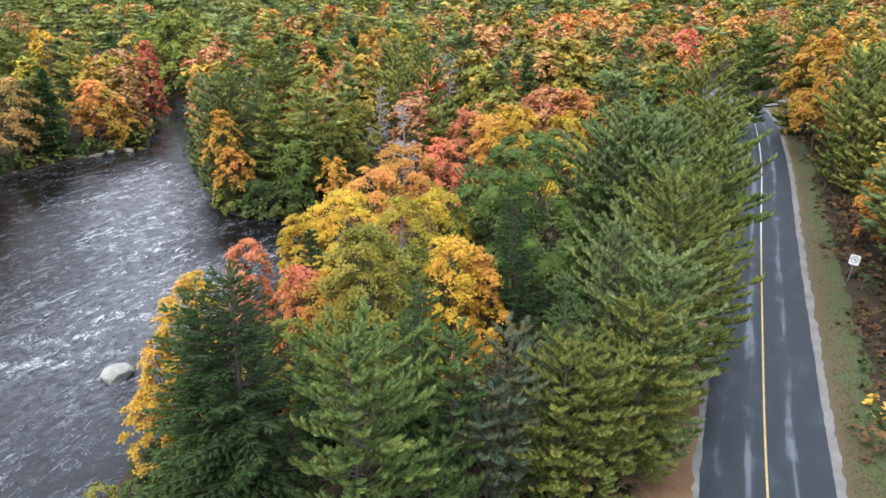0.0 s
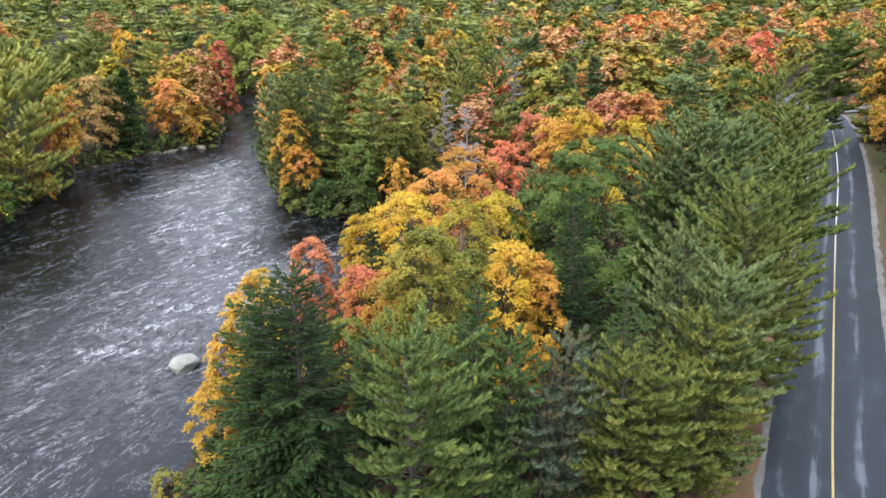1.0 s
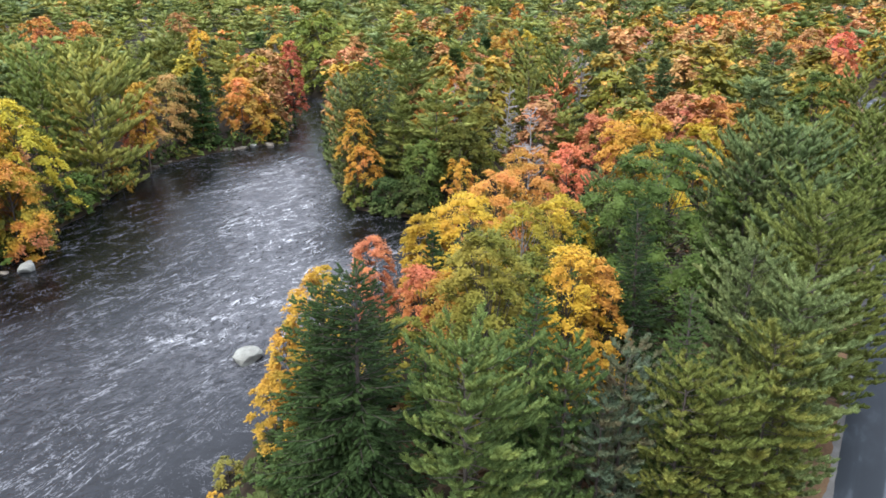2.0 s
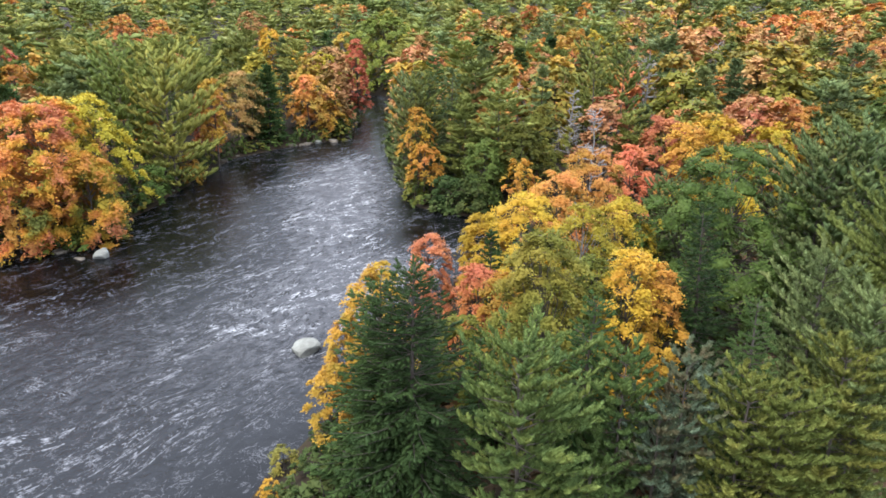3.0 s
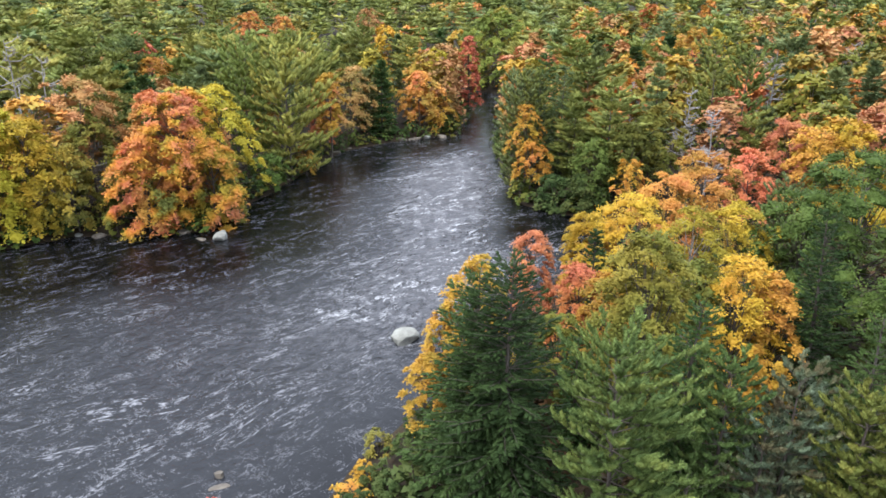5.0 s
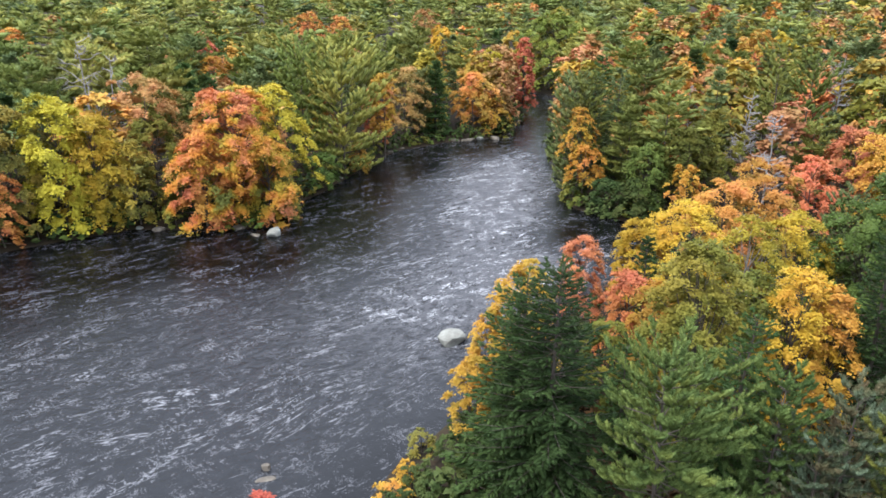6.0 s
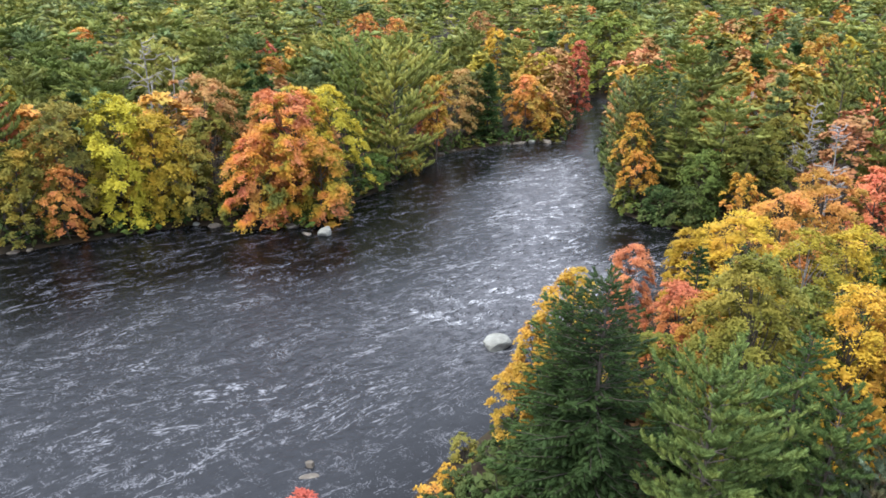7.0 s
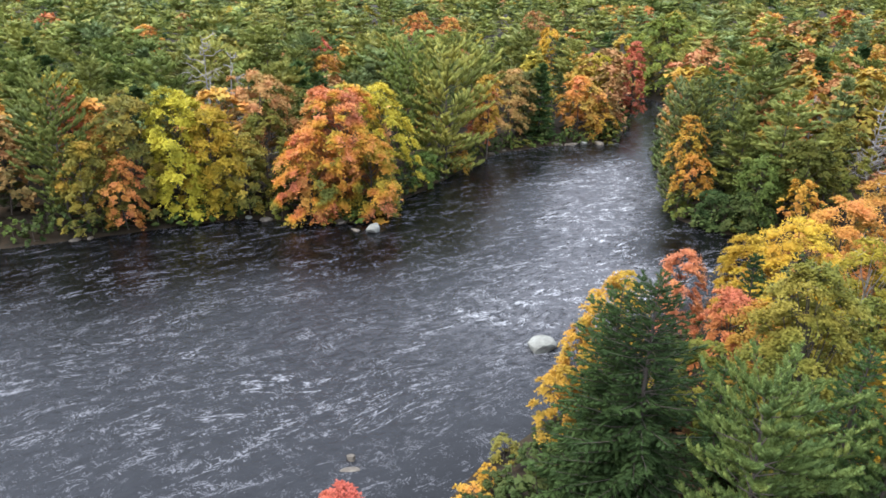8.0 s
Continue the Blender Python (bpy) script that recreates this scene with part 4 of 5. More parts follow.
leafy_tree(-2.6, 45.8, 12.2, 2.6, LEMON, low=0.2, airy=0.5)
leafy_tree(-0.1, 48.0, 12.2, 2.8, YELLOW, low=0.2, airy=0.3)
leafy_tree(-3.6, 65.3, 11.5, 4.2, ORANGE, low=0.15)
leafy_tree(-6.3, 62.1, 10.5, 3.4, ORANGE, low=0.15)
leafy_tree(3.5, 84.6, 12.0, 3.6, RED, low=0.15)
leafy_tree(-0.2, 72.9, 11.0, 2.6, RED, low=0.15)
leafy_tree(9.1, 78.2, 13.0, 4.2, YELLOW, low=0.15)
leafy_tree(6.0, 78.2, 12.5, 3.4, AMBER, low=0.15)
leafy_tree(18.3, 90.3, 13.0, 4.0, AMBER, low=0.15)
leafy_tree(13.3, 77.1, 13.0, 3.2, YELLOW, low=0.15)
pine_tree(26.4, 105.8, 18.5, 3.0, GREYPINE, bare=0.1, sparse=0.75)
leafy_tree(29.5, 93.2, 16.5, 4.0, OAK, low=0.15)
pine_tree(29.9, 81.2, 16.5, 4.2, PINE, bare=0.1)
pine_tree(26.1, 66.2, 15.0, 3.2, SUNPINE, bare=0.08)
pine_tree(21.6, 55.2, 14.0, 3.6, SUNPINE, bare=0.06)
# beyond the road
leafy_tree(49.4, 93.3, 20.5, 4.2, AMBER, low=0.2)
pine_tree(46.2, 79.8, 18.5, 4.6, SUNPINE, bare=0.05)
pine_tree(53.6, 107.1, 21.0, 4.6, PINE, bare=0.05)
pine_tree(47.5, 111.5, 20.0, 4.5, PINE, bare=0.05)
pine_tree(47.9, 77.1, 14.0, 3.8, GOLDPINE, bare=0.05)
leafy_tree(40.5, 62.6, 10.5, 2.4, AMBER, low=0.1)
# far bank of the river
leafy_tree(-57.7, 58.0, 15.4, 5.2, MIXED, low=0.04, dense=1.4)
leafy_tree(-54.6, 58.4, 10.2, 3.7, MIXED, low=0.03, dense=1.3)
leafy_tree(-59.6, 53.9, 10.7, 4.0, MIXED, low=0.03, dense=1.2)
leafy_tree(-55.2, 60.6, 8.7, 2.8, GREENGOLD, low=0.02)
leafy_tree(-60.2, 54.4, 11.3, 3.4, ORANGE, low=0.05)
leafy_tree(-63.3, 59.3, 14.9, 3.2, RED, low=0.2)
leafy_tree(-57.8, 64.2, 15.1, 4.3, LEMON, low=0.1)
leafy_tree(-71.6, 57.4, 16.1, 4.6, SALMON, low=0.3)
leafy_tree(-68.3, 55.1, 12.2, 4.0, OLIVE, low=0.05)
leafy_tree(-71.7, 45.2, 15.1, 4.2, LEMON, low=0.05, dense=1.3)
leafy_tree(-69.0, 47.5, 13.4, 3.8, YELLOW, low=0.05, dense=1.2)
leafy_tree(-75.0, 41.5, 15.0, 4.4, GREENGOLD, low=0.05, dense=1.2)
leafy_tree(-66.7, 50.7, 10.3, 3.0, GREENGOLD, low=0.05)
leafy_tree(-72.8, 38.7, 8.6, 2.4, ORANGE, low=0.05)
leafy_tree(-74.8, 35.4, 11.0, 3.0, GREENGOLD, low=0.05)
leafy_tree(-81.6, 38.0, 15.6, 1.8, RED, low=0.5)
dead_tree(-78.2, 55.3, 20.2, 4.5)
dead_tree(-76.1, 56.5, 18.2, 3.5)
pine_tree(-106.3, 44.6, 17.5, 4.5, PINE, bare=0.05)
pine_tree(-78.3, 35.1, 16.0, 4.0, PINE, bare=0.05)
pine_tree(-59.5, 80.1, 17.6, 6.2, PALEPINE, bare=0.06, sparse=0.8)
leafy_tree(-61.5, 93.6, 13.5, 2.6, AMBER, low=0.3)
leafy_tree(-58.5, 82.3, 4.9, 1.5, AMBER, low=0.1)
pine_tree(-65.1, 78.3, 17.6, 4.4, PINE, bare=0.05)
pine_tree(-83.0, 27.5, 12.0, 3.0, GREYSPRUCE, bare=0.03)
leafy_tree(-64.6, 96.1, 11.3, 3.0, ORANGE, low=0.15)
leafy_tree(-58.6, 73.6, 5.1, 2.8, OAK, low=0.05)
leafy_tree(-64.2, 104.7, 13.3, 3.8, SALMON, low=0.15)
pine_tree(-64.2, 109.4, 12.0, 3.2, GREYSPRUCE, bare=0.05)
spruce_tree(-61.7, 110.8, 13.5, 3.2, SPRUCE, bare=0.05)
leafy_tree(-57.4, 117.6, 11.8, 4.2, ORANGE, low=0.08)
leafy_tree(-54.4, 119.0, 6.9, 3.2, AMBER, low=0.05)
leafy_tree(-79.0, 144.7, 17.9, 4.4, YELLOW, low=0.1)
leafy_tree(-59.5, 146.1, 15.6, 2.9, CRIMSON, low=0.04, dense=1.3)
leafy_tree(-66.3, 187.4, 21.2, 6.4, GREENGOLD, low=0.08)
leafy_tree(-65.7, 180.2, 20.5, 8.4, LIMELEAF, low=0.03, dense=1.6)
leafy_tree(-48.3, 157.7, 16.7, 3.2, SALMON, low=0.1)
leafy_tree(-59.1, 129.0, 14.4, 3.4, LEMON, low=0.1)
# coloured crowns in the woods behind
leafy_tree(-23.6, 166.3, 13.9, 5.2, ORANGE, low=0.2)
leafy_tree(-17.0, 171.2, 13.1, 4.8, ORANGE, low=0.2)
leafy_tree(-12.9, 189.6, 16.3, 4.8, YELLOW, low=0.2)
leafy_tree(46.9, 171.7, 15.7, 5.6, ORANGE, low=0.2)
leafy_tree(54.5, 187.2, 17.2, 5.5, SALMON, low=0.2)
leafy_tree(60.4, 180.1, 16.9, 5.2, RED, low=0.2)
leafy_tree(49.2, 160.6, 13.0, 4.8, AMBER, low=0.2)
leafy_tree(10.2, 129.6, 12.7, 4.4, AMBER, low=0.2)
leafy_tree(14.5, 131.2, 12.0, 3.4, ORANGE, low=0.2)
leafy_tree(15.3, 117.0, 10.2, 3.2, SALMON, low=0.2)
leafy_tree(-28.6, 131.9, 12.8, 3.4, RED, low=0.2)
leafy_tree(-13.9, 123.2, 9.9, 3.0, ORANGE, low=0.2)
leafy_tree(-42.0, 154.4, 13.5, 4.0, RED, low=0.2)
leafy_tree(0.6, 130.0, 12.3, 3.0, SALMON, low=0.2)
leafy_tree(48.5, 245.2, 20.3, 6.0, ORANGE, low=0.2)
leafy_tree(103.6, 227.5, 21.1, 5.5, SALMON, low=0.2)
leafy_tree(53.7, 105.1, 19.5, 4.0, AMBER, low=0.2)
leafy_tree(-134.9, 167.2, 19.7, 6.0, ORANGE, low=0.2)
leafy_tree(-126.0, 170.3, 18.9, 5.0, ORANGE, low=0.2)
leafy_tree(-99.0, 95.9, 14.7, 4.2, AMBER, low=0.2)
leafy_tree(-134.9, 126.3, 16.5, 3.6, RED, low=0.2)
leafy_tree(-124.3, 112.7, 14.9, 3.2, AMBER, low=0.2)
leafy_tree(-162.6, 97.8, 17.9, 4.0, ORANGE, low=0.2)
leafy_tree(-116.0, 202.0, 20.2, 5.0, SALMON, low=0.2)
dead_tree(-8.9, 99.6, 8.6, 2.2)
dead_tree(0.4, 135.0, 14.2, 2.6)
dead_tree(-5.4, 111.9, 9.9, 2.4)
dead_tree(-19.1, 116.4, 11.3, 2.2)
dead_tree(15.8, 169.3, 14.8, 3.0)
# the point across the cove
spruce_tree(-23.6, 108.0, 17.5, 3.6, GREYSPRUCE, bare=0.04)
spruce_tree(-24.2, 92.5, 15.5, 3.2, GREYSPRUCE, bare=0.03)
spruce_tree(-26.4, 89.6, 15.0, 3.0, GREYSPRUCE, bare=0.03)
leafy_tree(-26.9, 85.3, 11.8, 2.2, AMBER, low=0.45, airy=0.4)
pine_tree(-27.0, 87.8, 13.8, 3.2, PINE, bare=0.05)
leafy_tree(-25.3, 83.1, 7.8, 2.2, AMBER, low=0.3)
leafy_tree(-17.3, 81.4, 9.0, 3.0, OAK, low=0.04, dense=1.4)
leafy_tree(-17.6, 79.6, 5.0, 2.6, SHRUB, low=0.02, dense=1.4)
leafy_tree(-21.6, 80.4, 4.5, 2.4, SHRUB, low=0.02, dense=1.4)
pine_tree(-2.4, 104.7, 16.5, 3.6, PINE, bare=0.15, sparse=0.8)
pine_tree(-6.3, 105.1, 17.5, 3.4, PINE, bare=0.15, sparse=0.8)
leafy_tree(-11.4, 86.6, 12.5, 3.6, OLIVE, low=0.2)
leafy_tree(-13.0, 82.8, 11.0, 3.0, OLIVE, low=0.2)
leafy_tree(-12.4, 78.5, 7.6, 1.8, AMBER, low=0.4)
leafy_tree(-22.4, 115.8, 14.0, 3.6, ORANGE, low=0.5)
leafy_tree(-16.8, 123.8, 14.2, 3.8, SALMON, low=0.5)
leafy_tree(-14.1, 160.8, 18.0, 4.8, ORANGE, low=0.2)
leafy_tree(-30.1, 124.1, 18.0, 3.6, ORANGE, low=0.2)
pine_tree(-29.2, 90.1, 14.5, 3.0, GREYSPRUCE, bare=0.02)
pine_tree(-28.2, 87.0, 14.0, 2.8, GREYPINE, bare=0.02)
spruce_tree(-29.1, 101.3, 16.5, 2.8, SPRUCE, bare=0.04)
dead_tree(-4.5, 80.9, 13.0, 2.0)
dead_tree(-8.1, 91.9, 14.0, 1.8)
dead_tree(1.1, 107.3, 17.5, 2.2)

leafy_tree(-17.3, 29.3, 1.6, 1.0, GREENGOLD, low=0.05)
leafy_tree(-16.7, 26.8, 1.5, 0.7, YELLOW, low=0.05)
leafy_tree(-15.9, 31.5, 2.0, 0.9, SHRUB, low=0.02)
leafy_tree(-15.8, 26.0, 2.0, 0.8, SHRUB, low=0.02)
leafy_tree(-16.3, 24.4, 2.0, 1.0, AMBER, low=0.02)
leafy_tree(-15.2, 23.6, 2.3, 1.2, SHRUB, low=0.02)
leafy_tree(-15.0, 28.6, 2.6, 1.3, SHRUB, low=0.02)
leafy_tree(-14.2, 25.2, 2.8, 1.4, SHRUB, low=0.02)
leafy_tree(-14.6, 31.2, 3.0, 1.4, SHRUB, low=0.02)
leafy_tree(-13.8, 22.6, 2.6, 1.4, SHRUB, low=0.02)
leafy_tree(-15.4, 20.0, 2.4, 1.3, SHRUB, low=0.02)
leafy_tree(-15.5, 34.5, 3.0, 1.4, OAK, low=0.02)


# ---- the forest round about ----
def stock(count, kind, lod, h, r, clear=0.1):
    out = []
    for i in range(count):
        rng_h = h * (0.92 + 0.16 * (i / max(1, count - 1)))
        if kind == "pine":
            out.append(conifer(700 + i, rng_h, r, lod, False, clear))
        elif kind == "spruce":
            out.append(conifer(800 + i, rng_h, r, lod, True, clear))
        else:
            out.append(broadleaf(900 + i, rng_h, r, lod, clear))
    return out


MID = {"pine": [meshes("pine", a) for a in stock(5, "pine", 0.74, 14, 3.9)],
       "spruce": [meshes("spruce", a) for a in stock(3, "spruce", 0.72, 13, 2.6)],
       "maple": [meshes("maple", a) for a in stock(5, "maple", 0.40, 11.5, 3.5)]}
BACK = {"pine": [meshes("pine", a) for a in stock(5, "pine", 0.98, 14, 4.0, 0.42)],
        "spruce": [meshes("spruce", a) for a in stock(3, "spruce", 0.95, 13, 2.7, 0.42)],
        "maple": [meshes("maple", a) for a in stock(4, "maple", 0.56, 11.5, 3.6)]}
FARSTOCK = {"pine": stock(4, "pine", 1.5, 14.5, 4.2, 0.55), "spruce": stock(3, "spruce", 1.4, 13.5, 2.9, 0.55), "maple": stock(4, "maple", 0.9, 11.5, 3.7, 0.35)}
LASTSTOCK = {"pine": stock(3, "pine", 2.5, 14, 4.6, 0.66), "spruce": stock(2, "spruce", 2.3, 13, 3.3, 0.68), "maple": stock(3, "maple", 1.6, 11.5, 3.9, 0.45)}
LEAVES = {"pine": [PINE, GOLDPINE, SUNPINE, GOLDPINE, SUNPINE, GREYPINE, GOLDPINE], "spruce": [GREYSPRUCE, GREYSPRUCE, SPRUCE],
          "maple": [ORANGE, AMBER, SALMON, GREENGOLD, SALMON, GREENGOLD, SALMON, OLIVE, GREENGOLD, OLIVE, GREENGOLD, ORANGE]}
NAMES = {"pine": ("pine_tree", "pine tree", "pines"), "spruce": ("spruce_tree", "spruce tree", "spruces"), "maple": ("maple_tree", "maple tree", "maples")}

rng = np.random.default_rng(5)
hero_xy = np.array([(a, b) for a, b, _ in HEROES])
hero_r = np.array([c for _, _, c in HEROES])
far_sets = {}


def share_of_maples(x, y, d):
    s = 0.22 + 0.22 * waves2(np.array(x), np.array(y), 17.0)
    if x > -45 and y > 55 and d < 420:
        s += (0.46 if x > -5 else 0.33) if 75 < d < 300 else 0.22
    if x < -70 and river_depth(x, y) < -14:
        s -= 0.12
    return s


def grow(x, y):
    d = math.hypot(x, y)
    u = rng.random()
    maples = share_of_maples(x, y, d)
    kind = "maple" if u < maples else ("spruce" if u < maples + 0.22 else "pine")
    pick = LEAVES[kind]
    leaf = pick[rng.integers(len(pick))]
    size = rng.uniform(0.82, 1.28) if kind == "maple" else rng.uniform(0.62, 1.12)
    wide = size * rng.uniform(0.85, 1.2)
    if d > 330:
        wide *= 1.35
    turn = rng.uniform(0, 6.28)
    n = rng.integers(12)
    if d > 165:
        far_sets.setdefault((kind, leaf.name), []).append((x, y, size, wide, turn, n))
        return
    bank = (MID if d < 95 else BACK)[kind]
    t, c = bank[n % len(bank)]
    name, cat, group = NAMES[kind]
    form = {"pine": "tall layered pine, ", "spruce": "narrow spruce, ", "maple": "autumn maple, "}[kind]
    bark = PALEBARK if leaf in (OLIVE, LEMON) else BARK
    standing(name, x, y, t, c, bark, leaf, form + WORDS[leaf] + ", " + where_word(x, y), cat, group, turn, wide, size)


def wooded_side(x, y):
    """The wedge of country that lies ahead of the drone, plus a strip of unseen trees on its left."""
    a = math.degrees(math.atan2(x, y))
    # the strip past -76 is out of view, planted to darken the river's reflection
    return -76 < a < 38 or (-90 < a <= -76 and math.hypot(x, y) < 130)


def scatter(r0, r1, gap):
    n = int(2 * r1 / gap)
    for i in range(n):
        for j in range(n):
            x = -r1 + (i + 0.5 + rng.uniform(-0.42, 0.42)) * gap
            y = -r1 + (j + 0.5 + rng.uniform(-0.42, 0.42)) * gap
            d = math.hypot(x, y)
            if not r0 <= d < r1 or not wooded_side(x, y):
                continue
            if x > -18 and y < 82 and x < 16 + 0.4 * (y - 28):
                continue
            if river_depth(x, y) > -2.2 or road_near(x, y)[0] < 11:
                continue
            if len(hero_xy) and np.any(np.hypot(hero_xy[:, 0] - x, hero_xy[:, 1] - y) < 0.75 * hero_r + 1.0):
                continue
            if 118 < y < 182 and abs((x + 50) * 0.95 + (y - 125) * 0.311) < 5.0:      # the reach stays open up to its bend
                continue
            grow(x, y)


scatter(34, 95, 5.0)
scatter(95, 165, 6.6)
scatter(165, 330, 9.2)
scatter(330, 640, 16.5)

MATS = {m.name: m for m in bpy.data.materials}
for (kind, leaf_name), spots in far_sets.items():
    cvs, cfs, owns, base = [], [], [], 0
    for x, y, size, wide, turn, n in spots:
        bank = (FARSTOCK if math.hypot(x, y) < 330 else LASTSTOCK)[kind]
        cv, cf = bank[n % len(bank)][1]
        c, s = math.cos(turn) * wide, math.sin(turn) * wide
        z = ground_at(x, y)
        v = np.column_stack([cv[:, 0] * c - cv[:, 1] * s + x, cv[:, 0] * s + cv[:, 1] * c + y, cv[:, 2] * size + z])
        cvs.append(v)
        cfs.append(cf + base)
        owns.append(np.full(len(v), (turn * 5.3) % 1.0, np.float32))
        base += len(v)
    ob = new("far_woods", raw_mesh("far_woods", np.concatenate(cvs), np.concatenate(cfs)))
    ob.data.polygons.foreach_set("use_smooth", np.ones(len(ob.data.polygons), bool))
    ob.data.attributes.new("tree", "FLOAT", "POINT").data.foreach_set("value", np.concatenate(owns))
    ob.data.materials.append(MATS[leaf_name])
    tagged(ob, "distant " + WORDS[MATS[leaf_name]] + " forest crowns to the horizon", "woods", kind="stuff")


# ---- shrubs along the water's edge ----
SHRUBS = [meshes("shrub", broadleaf(950 + i, 2.2, 1.5, 0.34, 0.0, 0.5)) for i in range(5)]
SHRUB_LEAVES = [SHRUB, SHRUB, SHRUB, OAK, OLIVE, OAK]


def fringe(points, gap, back):
    run = spline(np.array(points, float), 12)
    m = 0.0
    for a, b in zip(run[:-1], run[1:]):
        m += float(np.hypot(*(b - a)))
        if m < gap:
            continue
        m = rng.uniform(0, 0.5) * gap
        d = unit(b - a)
        o = rng.uniform(0.2, back)
        x, y = a[0] - d[1] * o, a[1] + d[0] * o
        t, c = SHRUBS[rng.integers(5)]
        leaf = SHRUB_LEAVES[rng.integers(6)]
        standing("bank_shrub", x, y, t, c, BARK, leaf, "low leafy shrub overhanging the water's edge", "shrub", "shrubs", rng.uniform(0, 6.28), rng.uniform(0.7, 1.3), rng.uniform(0.6, 1.5))


fringe(RIVER[1:18], 1.5, 2.6)
fringe(RIVER[20:30], 2.2, 2.2)


def understory(x0, x1, y0, y1, gap, leaves_in, lo, hi):
    """Knee-high to head-high growth that hides the forest floor."""
    x = x0
    while x < x1:
        y = y0
        while y < y1:
            px, py = x + rng.uniform(-0.45, 0.45) * gap, y + rng.uniform(-0.45, 0.45) * gap
            y += gap
            if river_depth(px, py) > -0.3 or road_near(px, py)[0] < 6.6 or px > 16 + 0.41 * (py - 28):
                continue
            t, c = SHRUBS[rng.integers(5)]
            leaf = leaves_in[rng.integers(len(leaves_in))]
            standing("undergrowth_shrub", px, py, t, c, BARK, leaf, "leafy shrub in the undergrowth below the trees", "shrub", "undergrowth",
                     rng.uniform(0, 6.28), rng.uniform(0.8, 1.4), rng.uniform(lo, hi))
        x += gap


understory(-12, 34, 17, 80, 2.8, [SHRUB, SHRUB, SHRUB, BROWNBRUSH], 0.6, 1.5)


# ---- stones in and by the river ----
def boulder(x, y, sx, sy, sz, material, label, seed, z=0.0, name="boulder"):
    r = np.random.default_rng(seed)
    bm = bmesh.new()
    bmesh.ops.create_icosphere(bm, subdivisions=3, radius=1.0)
    planes = unit(r.normal(0, 1, (9, 3)) * (1, 1, 0.5))
    planes[0] = (0.1, -0.05, 0.99)
    cut = r.uniform(0.55, 0.85, 9)
    for v in bm.verts:
        p = np.array(v.co)
        for q, c in zip(planes, cut):                    # flat broken faces
            over = p @ q - c
            if over > 0:
                p = p - q * over * 0.85
        p = p * (1 + 0.05 * math.sin(7 * p[0] + 3 * p[1]) * math.sin(5 * p[2] + 4 * p[0]))
        v.co = Vector((p[0] * sx, p[1] * sy, p[2] * sz))
    me = bpy.data.meshes.new(name)
    bm.to_mesh(me)
    bm.free()
    me.materials.append(material)
    ob = new(name, me)
    ob.location = (x, y, z)
    ob.rotation_euler[2] = r.uniform(0, 6.28)
    return tagged(ob, label, "rock", "river boulders")


boulder(-22.3, 42.6, 1.3, 1.15, 0.75, ROCK, "pale flat-topped granite boulder standing in the river", 3, 0.15)
boulder(-51.2, 55.6, 1.1, 0.9, 0.8, ROCK, "pale rounded boulder at the far bank", 5, 0.1)
boulder(-55.2, 62.6, 1.3, 0.8, 0.35, ROCK, "flat pale ledge stone at the water's edge", 7, 0.1)
boulder(-24.4, 24.1, 0.45, 0.30, 0.35, WETROCK, "wet brown rock breaking the current", 8, 0.0)
boulder(-23.7, 23.3, 0.6, 0.26, 0.16, WETROCK, "low wet rock awash in the current", 9, -0.02)
boulder(-53.0, 54.4, 0.7, 0.5, 0.2, WETROCK, "low brown stone in the shallows", 12, 0.0)
r_bank = np.random.default_rng(31)
for a, b in zip(RIVER[2:17], RIVER[3:18]):
    for _ in range(1):
        q = r_bank.random()
        p = a + (b - a) * q + r_bank.normal(0, 0.3, 2)
        k = r_bank.uniform(0.25, 0.8)
        boulder(float(p[0]), float(p[1]), k * 1.3, k, k * 0.5, ROCK if r_bank.random() < 0.2 else WETROCK, "weathered stone along the river bank", int(r_bank.integers(1000)), 0.02, "bank_stone")
for i in range(4):
    boulder(-57.8 + i * 1.7 + 0.5 * (i % 2), 110.6 + i * 1.75, 1.3 - 0.3 * (i % 3), 0.8, 0.42, ROCK if i == 2 else WETROCK, "pale stone at the foot of the far bank", 60 + i, 0.1, "bank_stone")


# ---- fallen log ----
def log(name, p0, p1, r0, r1, label):
    a, b = np.array(p0, float), np.array(p1, float)
    s = np.linspace(0, 1, 6)[:, None]
    pts = a + (b - a) * s + np.array([0, 0, 0.12]) * np.sin(s * 5)
    v, f = tubes([(pts, r0 + (r1 - r0) * s[:, 0]), (np.stack([pts[3], pts[3] + (0.5, 0.6, 0.5)]), np.array([r1 * 0.5, r1 * 0.2]))], 7)
    ob = new(name, raw_mesh(name, v, f))
    ob.data.materials.append(GREYWOOD)
    return tagged(ob, label, "log")


log("fallen_log", (-36.0, 9.6, 0.12), (-46.0, 12.2, 0.1), 0.20, 0.14, "pale fallen tree trunk lying in the river")
log("fallen_log", (-85.5, 65.5, 1.6), (-80.5, 67.5, 3.2), 0.16, 0.07, "bleached fallen trunk leaning among the maples")


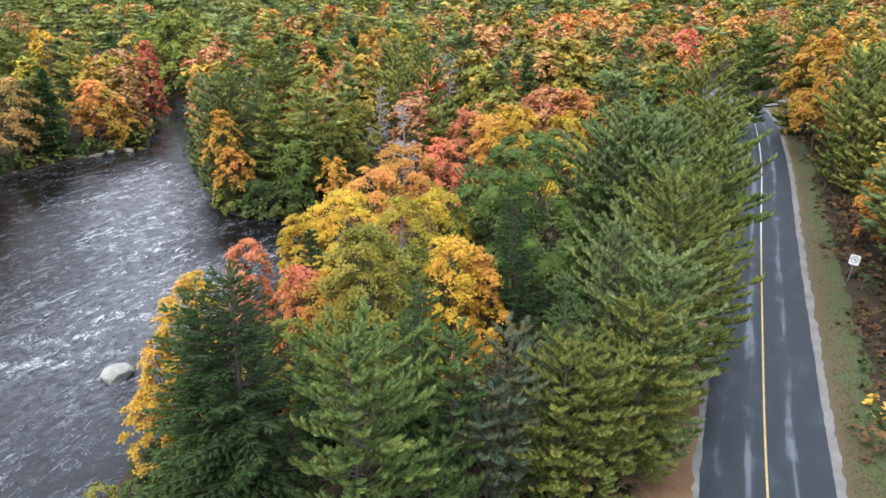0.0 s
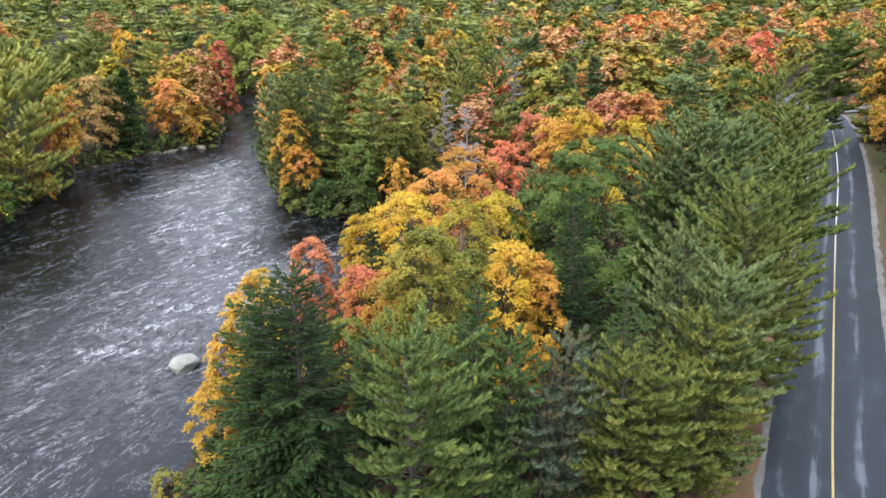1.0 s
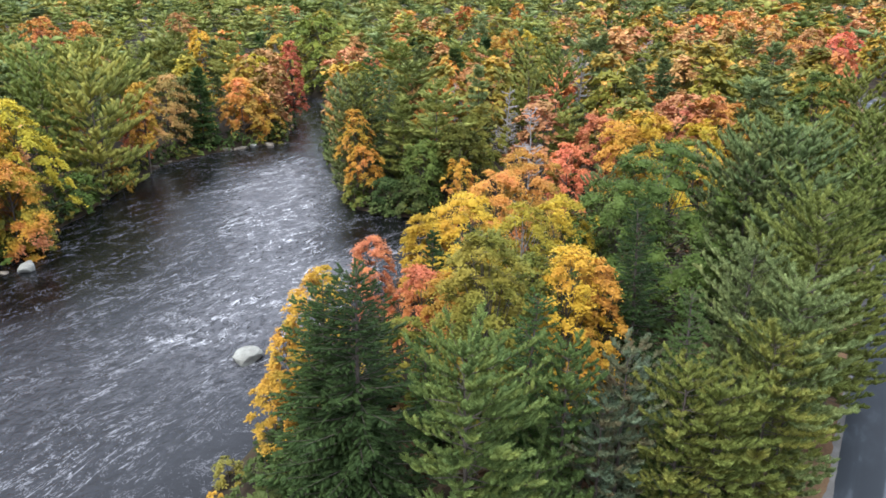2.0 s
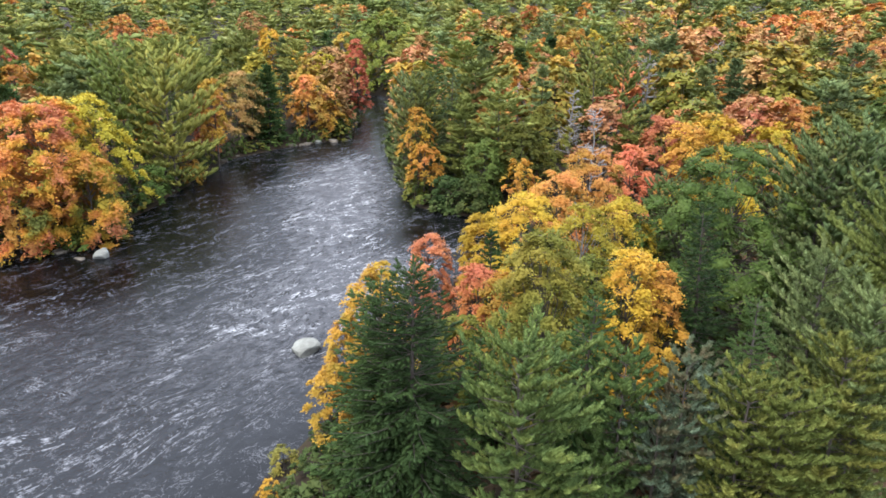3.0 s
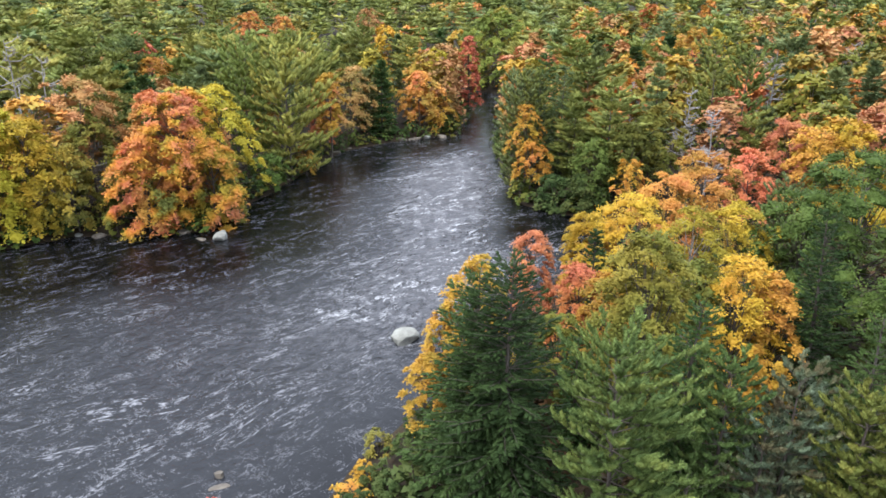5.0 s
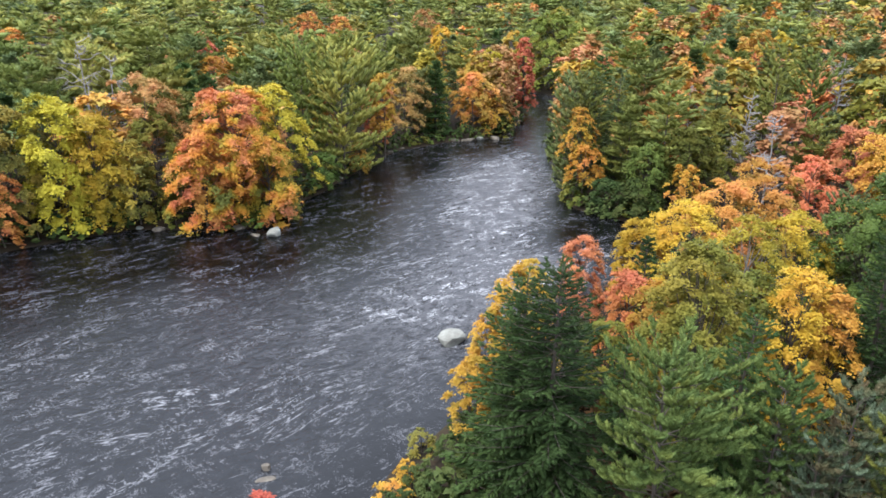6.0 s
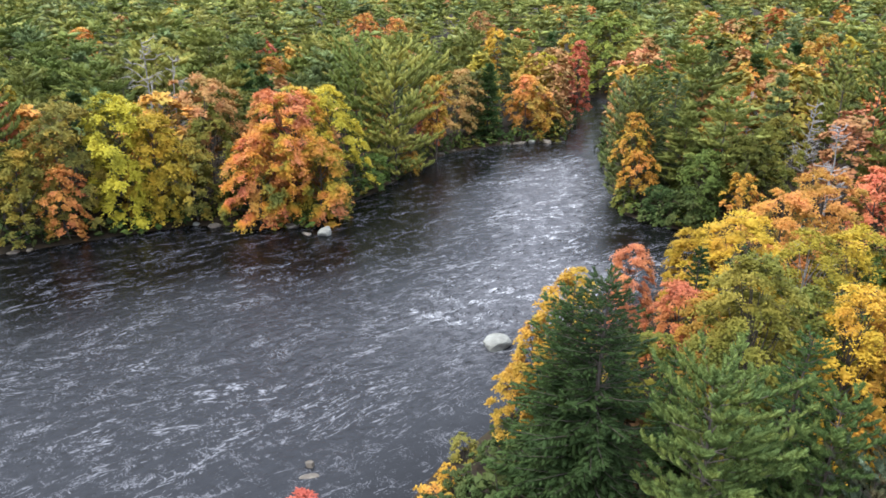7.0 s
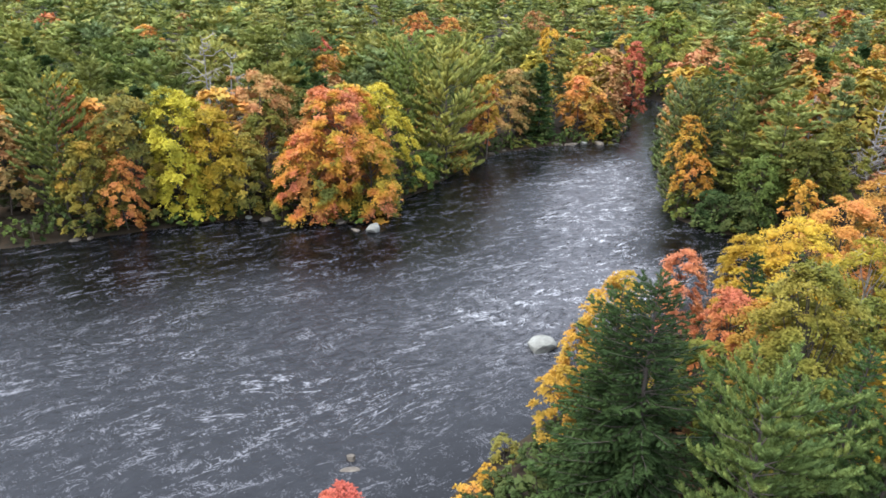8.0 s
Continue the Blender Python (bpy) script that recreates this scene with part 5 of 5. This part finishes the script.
# ---- verge growth ----
def blades(seed, side_lo, side_hi, count, first, last):
    r = np.random.default_rng(seed)
    line = ROADLINE[(ROADLINE[:, 1] > first) & (ROADLINE[:, 1] < last)]
    d = unit(np.gradient(line[:, :2], axis=0))
    i = (r.random(count) ** 1.6 * (len(line) - 1.01)).astype(int)
    q = r.random((count, 1))
    p = line[i] * (1 - q) + line[i + 1] * q
    o = r.uniform(side_lo, side_hi, count) + r.normal(0, 0.12, count)
    base = np.column_stack([p[:, 0] + d[i, 1] * o, p[:, 1] - d[i, 0] * o, p[:, 2] - 0.06])
    return tufts(r, base, np.repeat([[0, 0, 1.0]], count, axis=0), 0.17, 0.018, 4, 0.6)


for lo, hi, n, sd in ((4.0, 6.3, 9000, 71), (-6.5, -4.6, 3000, 72)):
    v, f = blades(sd, lo, hi, n, 14, 128)
    ob = new("verge_grass", raw_mesh("verge_grass", v, f))
    ob.data.materials.append(GRASS)
    tagged(ob, "tufts of green and straw-coloured grass on the verge", "grass", kind="stuff")

BRUSH = [meshes("brush", broadleaf(970 + i, 1.3, 1.3, 0.26, 0.0, 0.5, 0.5)) for i in range(4)]
for p, d in zip(ROADLINE, unit(np.gradient(ROADLINE[:, :2], axis=0))):
    if not 14 < p[1] < 126:
        continue
    for o in np.arange(6.6, 13.5, 1.3):
        if rng.random() < 0.12:
            continue
        x, y = p[0] + d[1] * (o + rng.normal(0, 0.4)), p[1] - d[0] * (o + rng.normal(0, 0.4)) + rng.normal(0, 0.5)
        t, c = BRUSH[rng.integers(4)]
        u = rng.random()
        leaf = BROWNBRUSH if u < 0.84 else (SHRUB if u < 0.98 else AMBER)
        word = {BROWNBRUSH: "rusty brown", SHRUB: "dull green", AMBER: "orange"}[leaf]
        standing("roadside_brush", float(x), float(y), t, c, BARK, leaf, "low " + word + " roadside brush behind the verge", "brush", "roadside brush",
                 rng.uniform(0, 6.28), rng.uniform(0.7, 1.3), rng.uniform(0.5, 1.2))


# ---- road sign ----
def road_sign(x, y, face_turn):
    e = thing("road_sign", x, y, "white square road sign with black ring on a steel post", "road sign")
    e.rotation_euler = (radians(-3), radians(6), radians(face_turn))
    bm = bmesh.new()
    bmesh.ops.create_cube(bm, size=1.0, matrix=Matrix.Translation((0, 0.03, 1.15)) @ Matrix.Diagonal((0.06, 0.04, 2.3, 1)))
    bmesh.ops.bevel(bm, geom=bm.edges[:], offset=0.008, segments=1, affect="EDGES")
    part("post", bm, STEEL, e, "galvanised steel post")
    bm = bmesh.new()
    bmesh.ops.create_cube(bm, size=1.0, matrix=Matrix.Translation((0, 0, 1.95)) @ Matrix.Diagonal((0.76, 0.012, 0.86, 1)))
    bmesh.ops.bevel(bm, geom=[k for k in bm.edges if abs(k.verts[0].co.y - k.verts[1].co.y) > 0.005], offset=0.06, segments=3, affect="EDGES")
    panel = part("panel", bm, SIGNWHITE, e, "white sign panel")
    bm = bmesh.new()
    n = 28
    for ring in (0.27, 0.225):
        for i in range(n):
            a = 2 * math.pi * i / n
            bm.verts.new((ring * math.cos(a), -0.010, 1.98 + ring * math.sin(a)))
    bm.verts.ensure_lookup_table()
    for i in range(n):
        bm.faces.new([bm.verts[i], bm.verts[(i + 1) % n], bm.verts[n + (i + 1) % n], bm.verts[n + i]])
    part("ring", bm, SIGNBLACK, panel, "black ring")
    bm = bmesh.new()
    bmesh.ops.create_cube(bm, size=1.0, matrix=Matrix.Translation((0.02, -0.012, 1.98)) @ Matrix.Rotation(radians(25), 4, "Y") @ Matrix.Diagonal((0.22, 0.006, 0.10, 1)))
    part("symbol", bm, SIGNBLACK, panel, "black symbol")


road_sign(33.3, 53.6, -32)
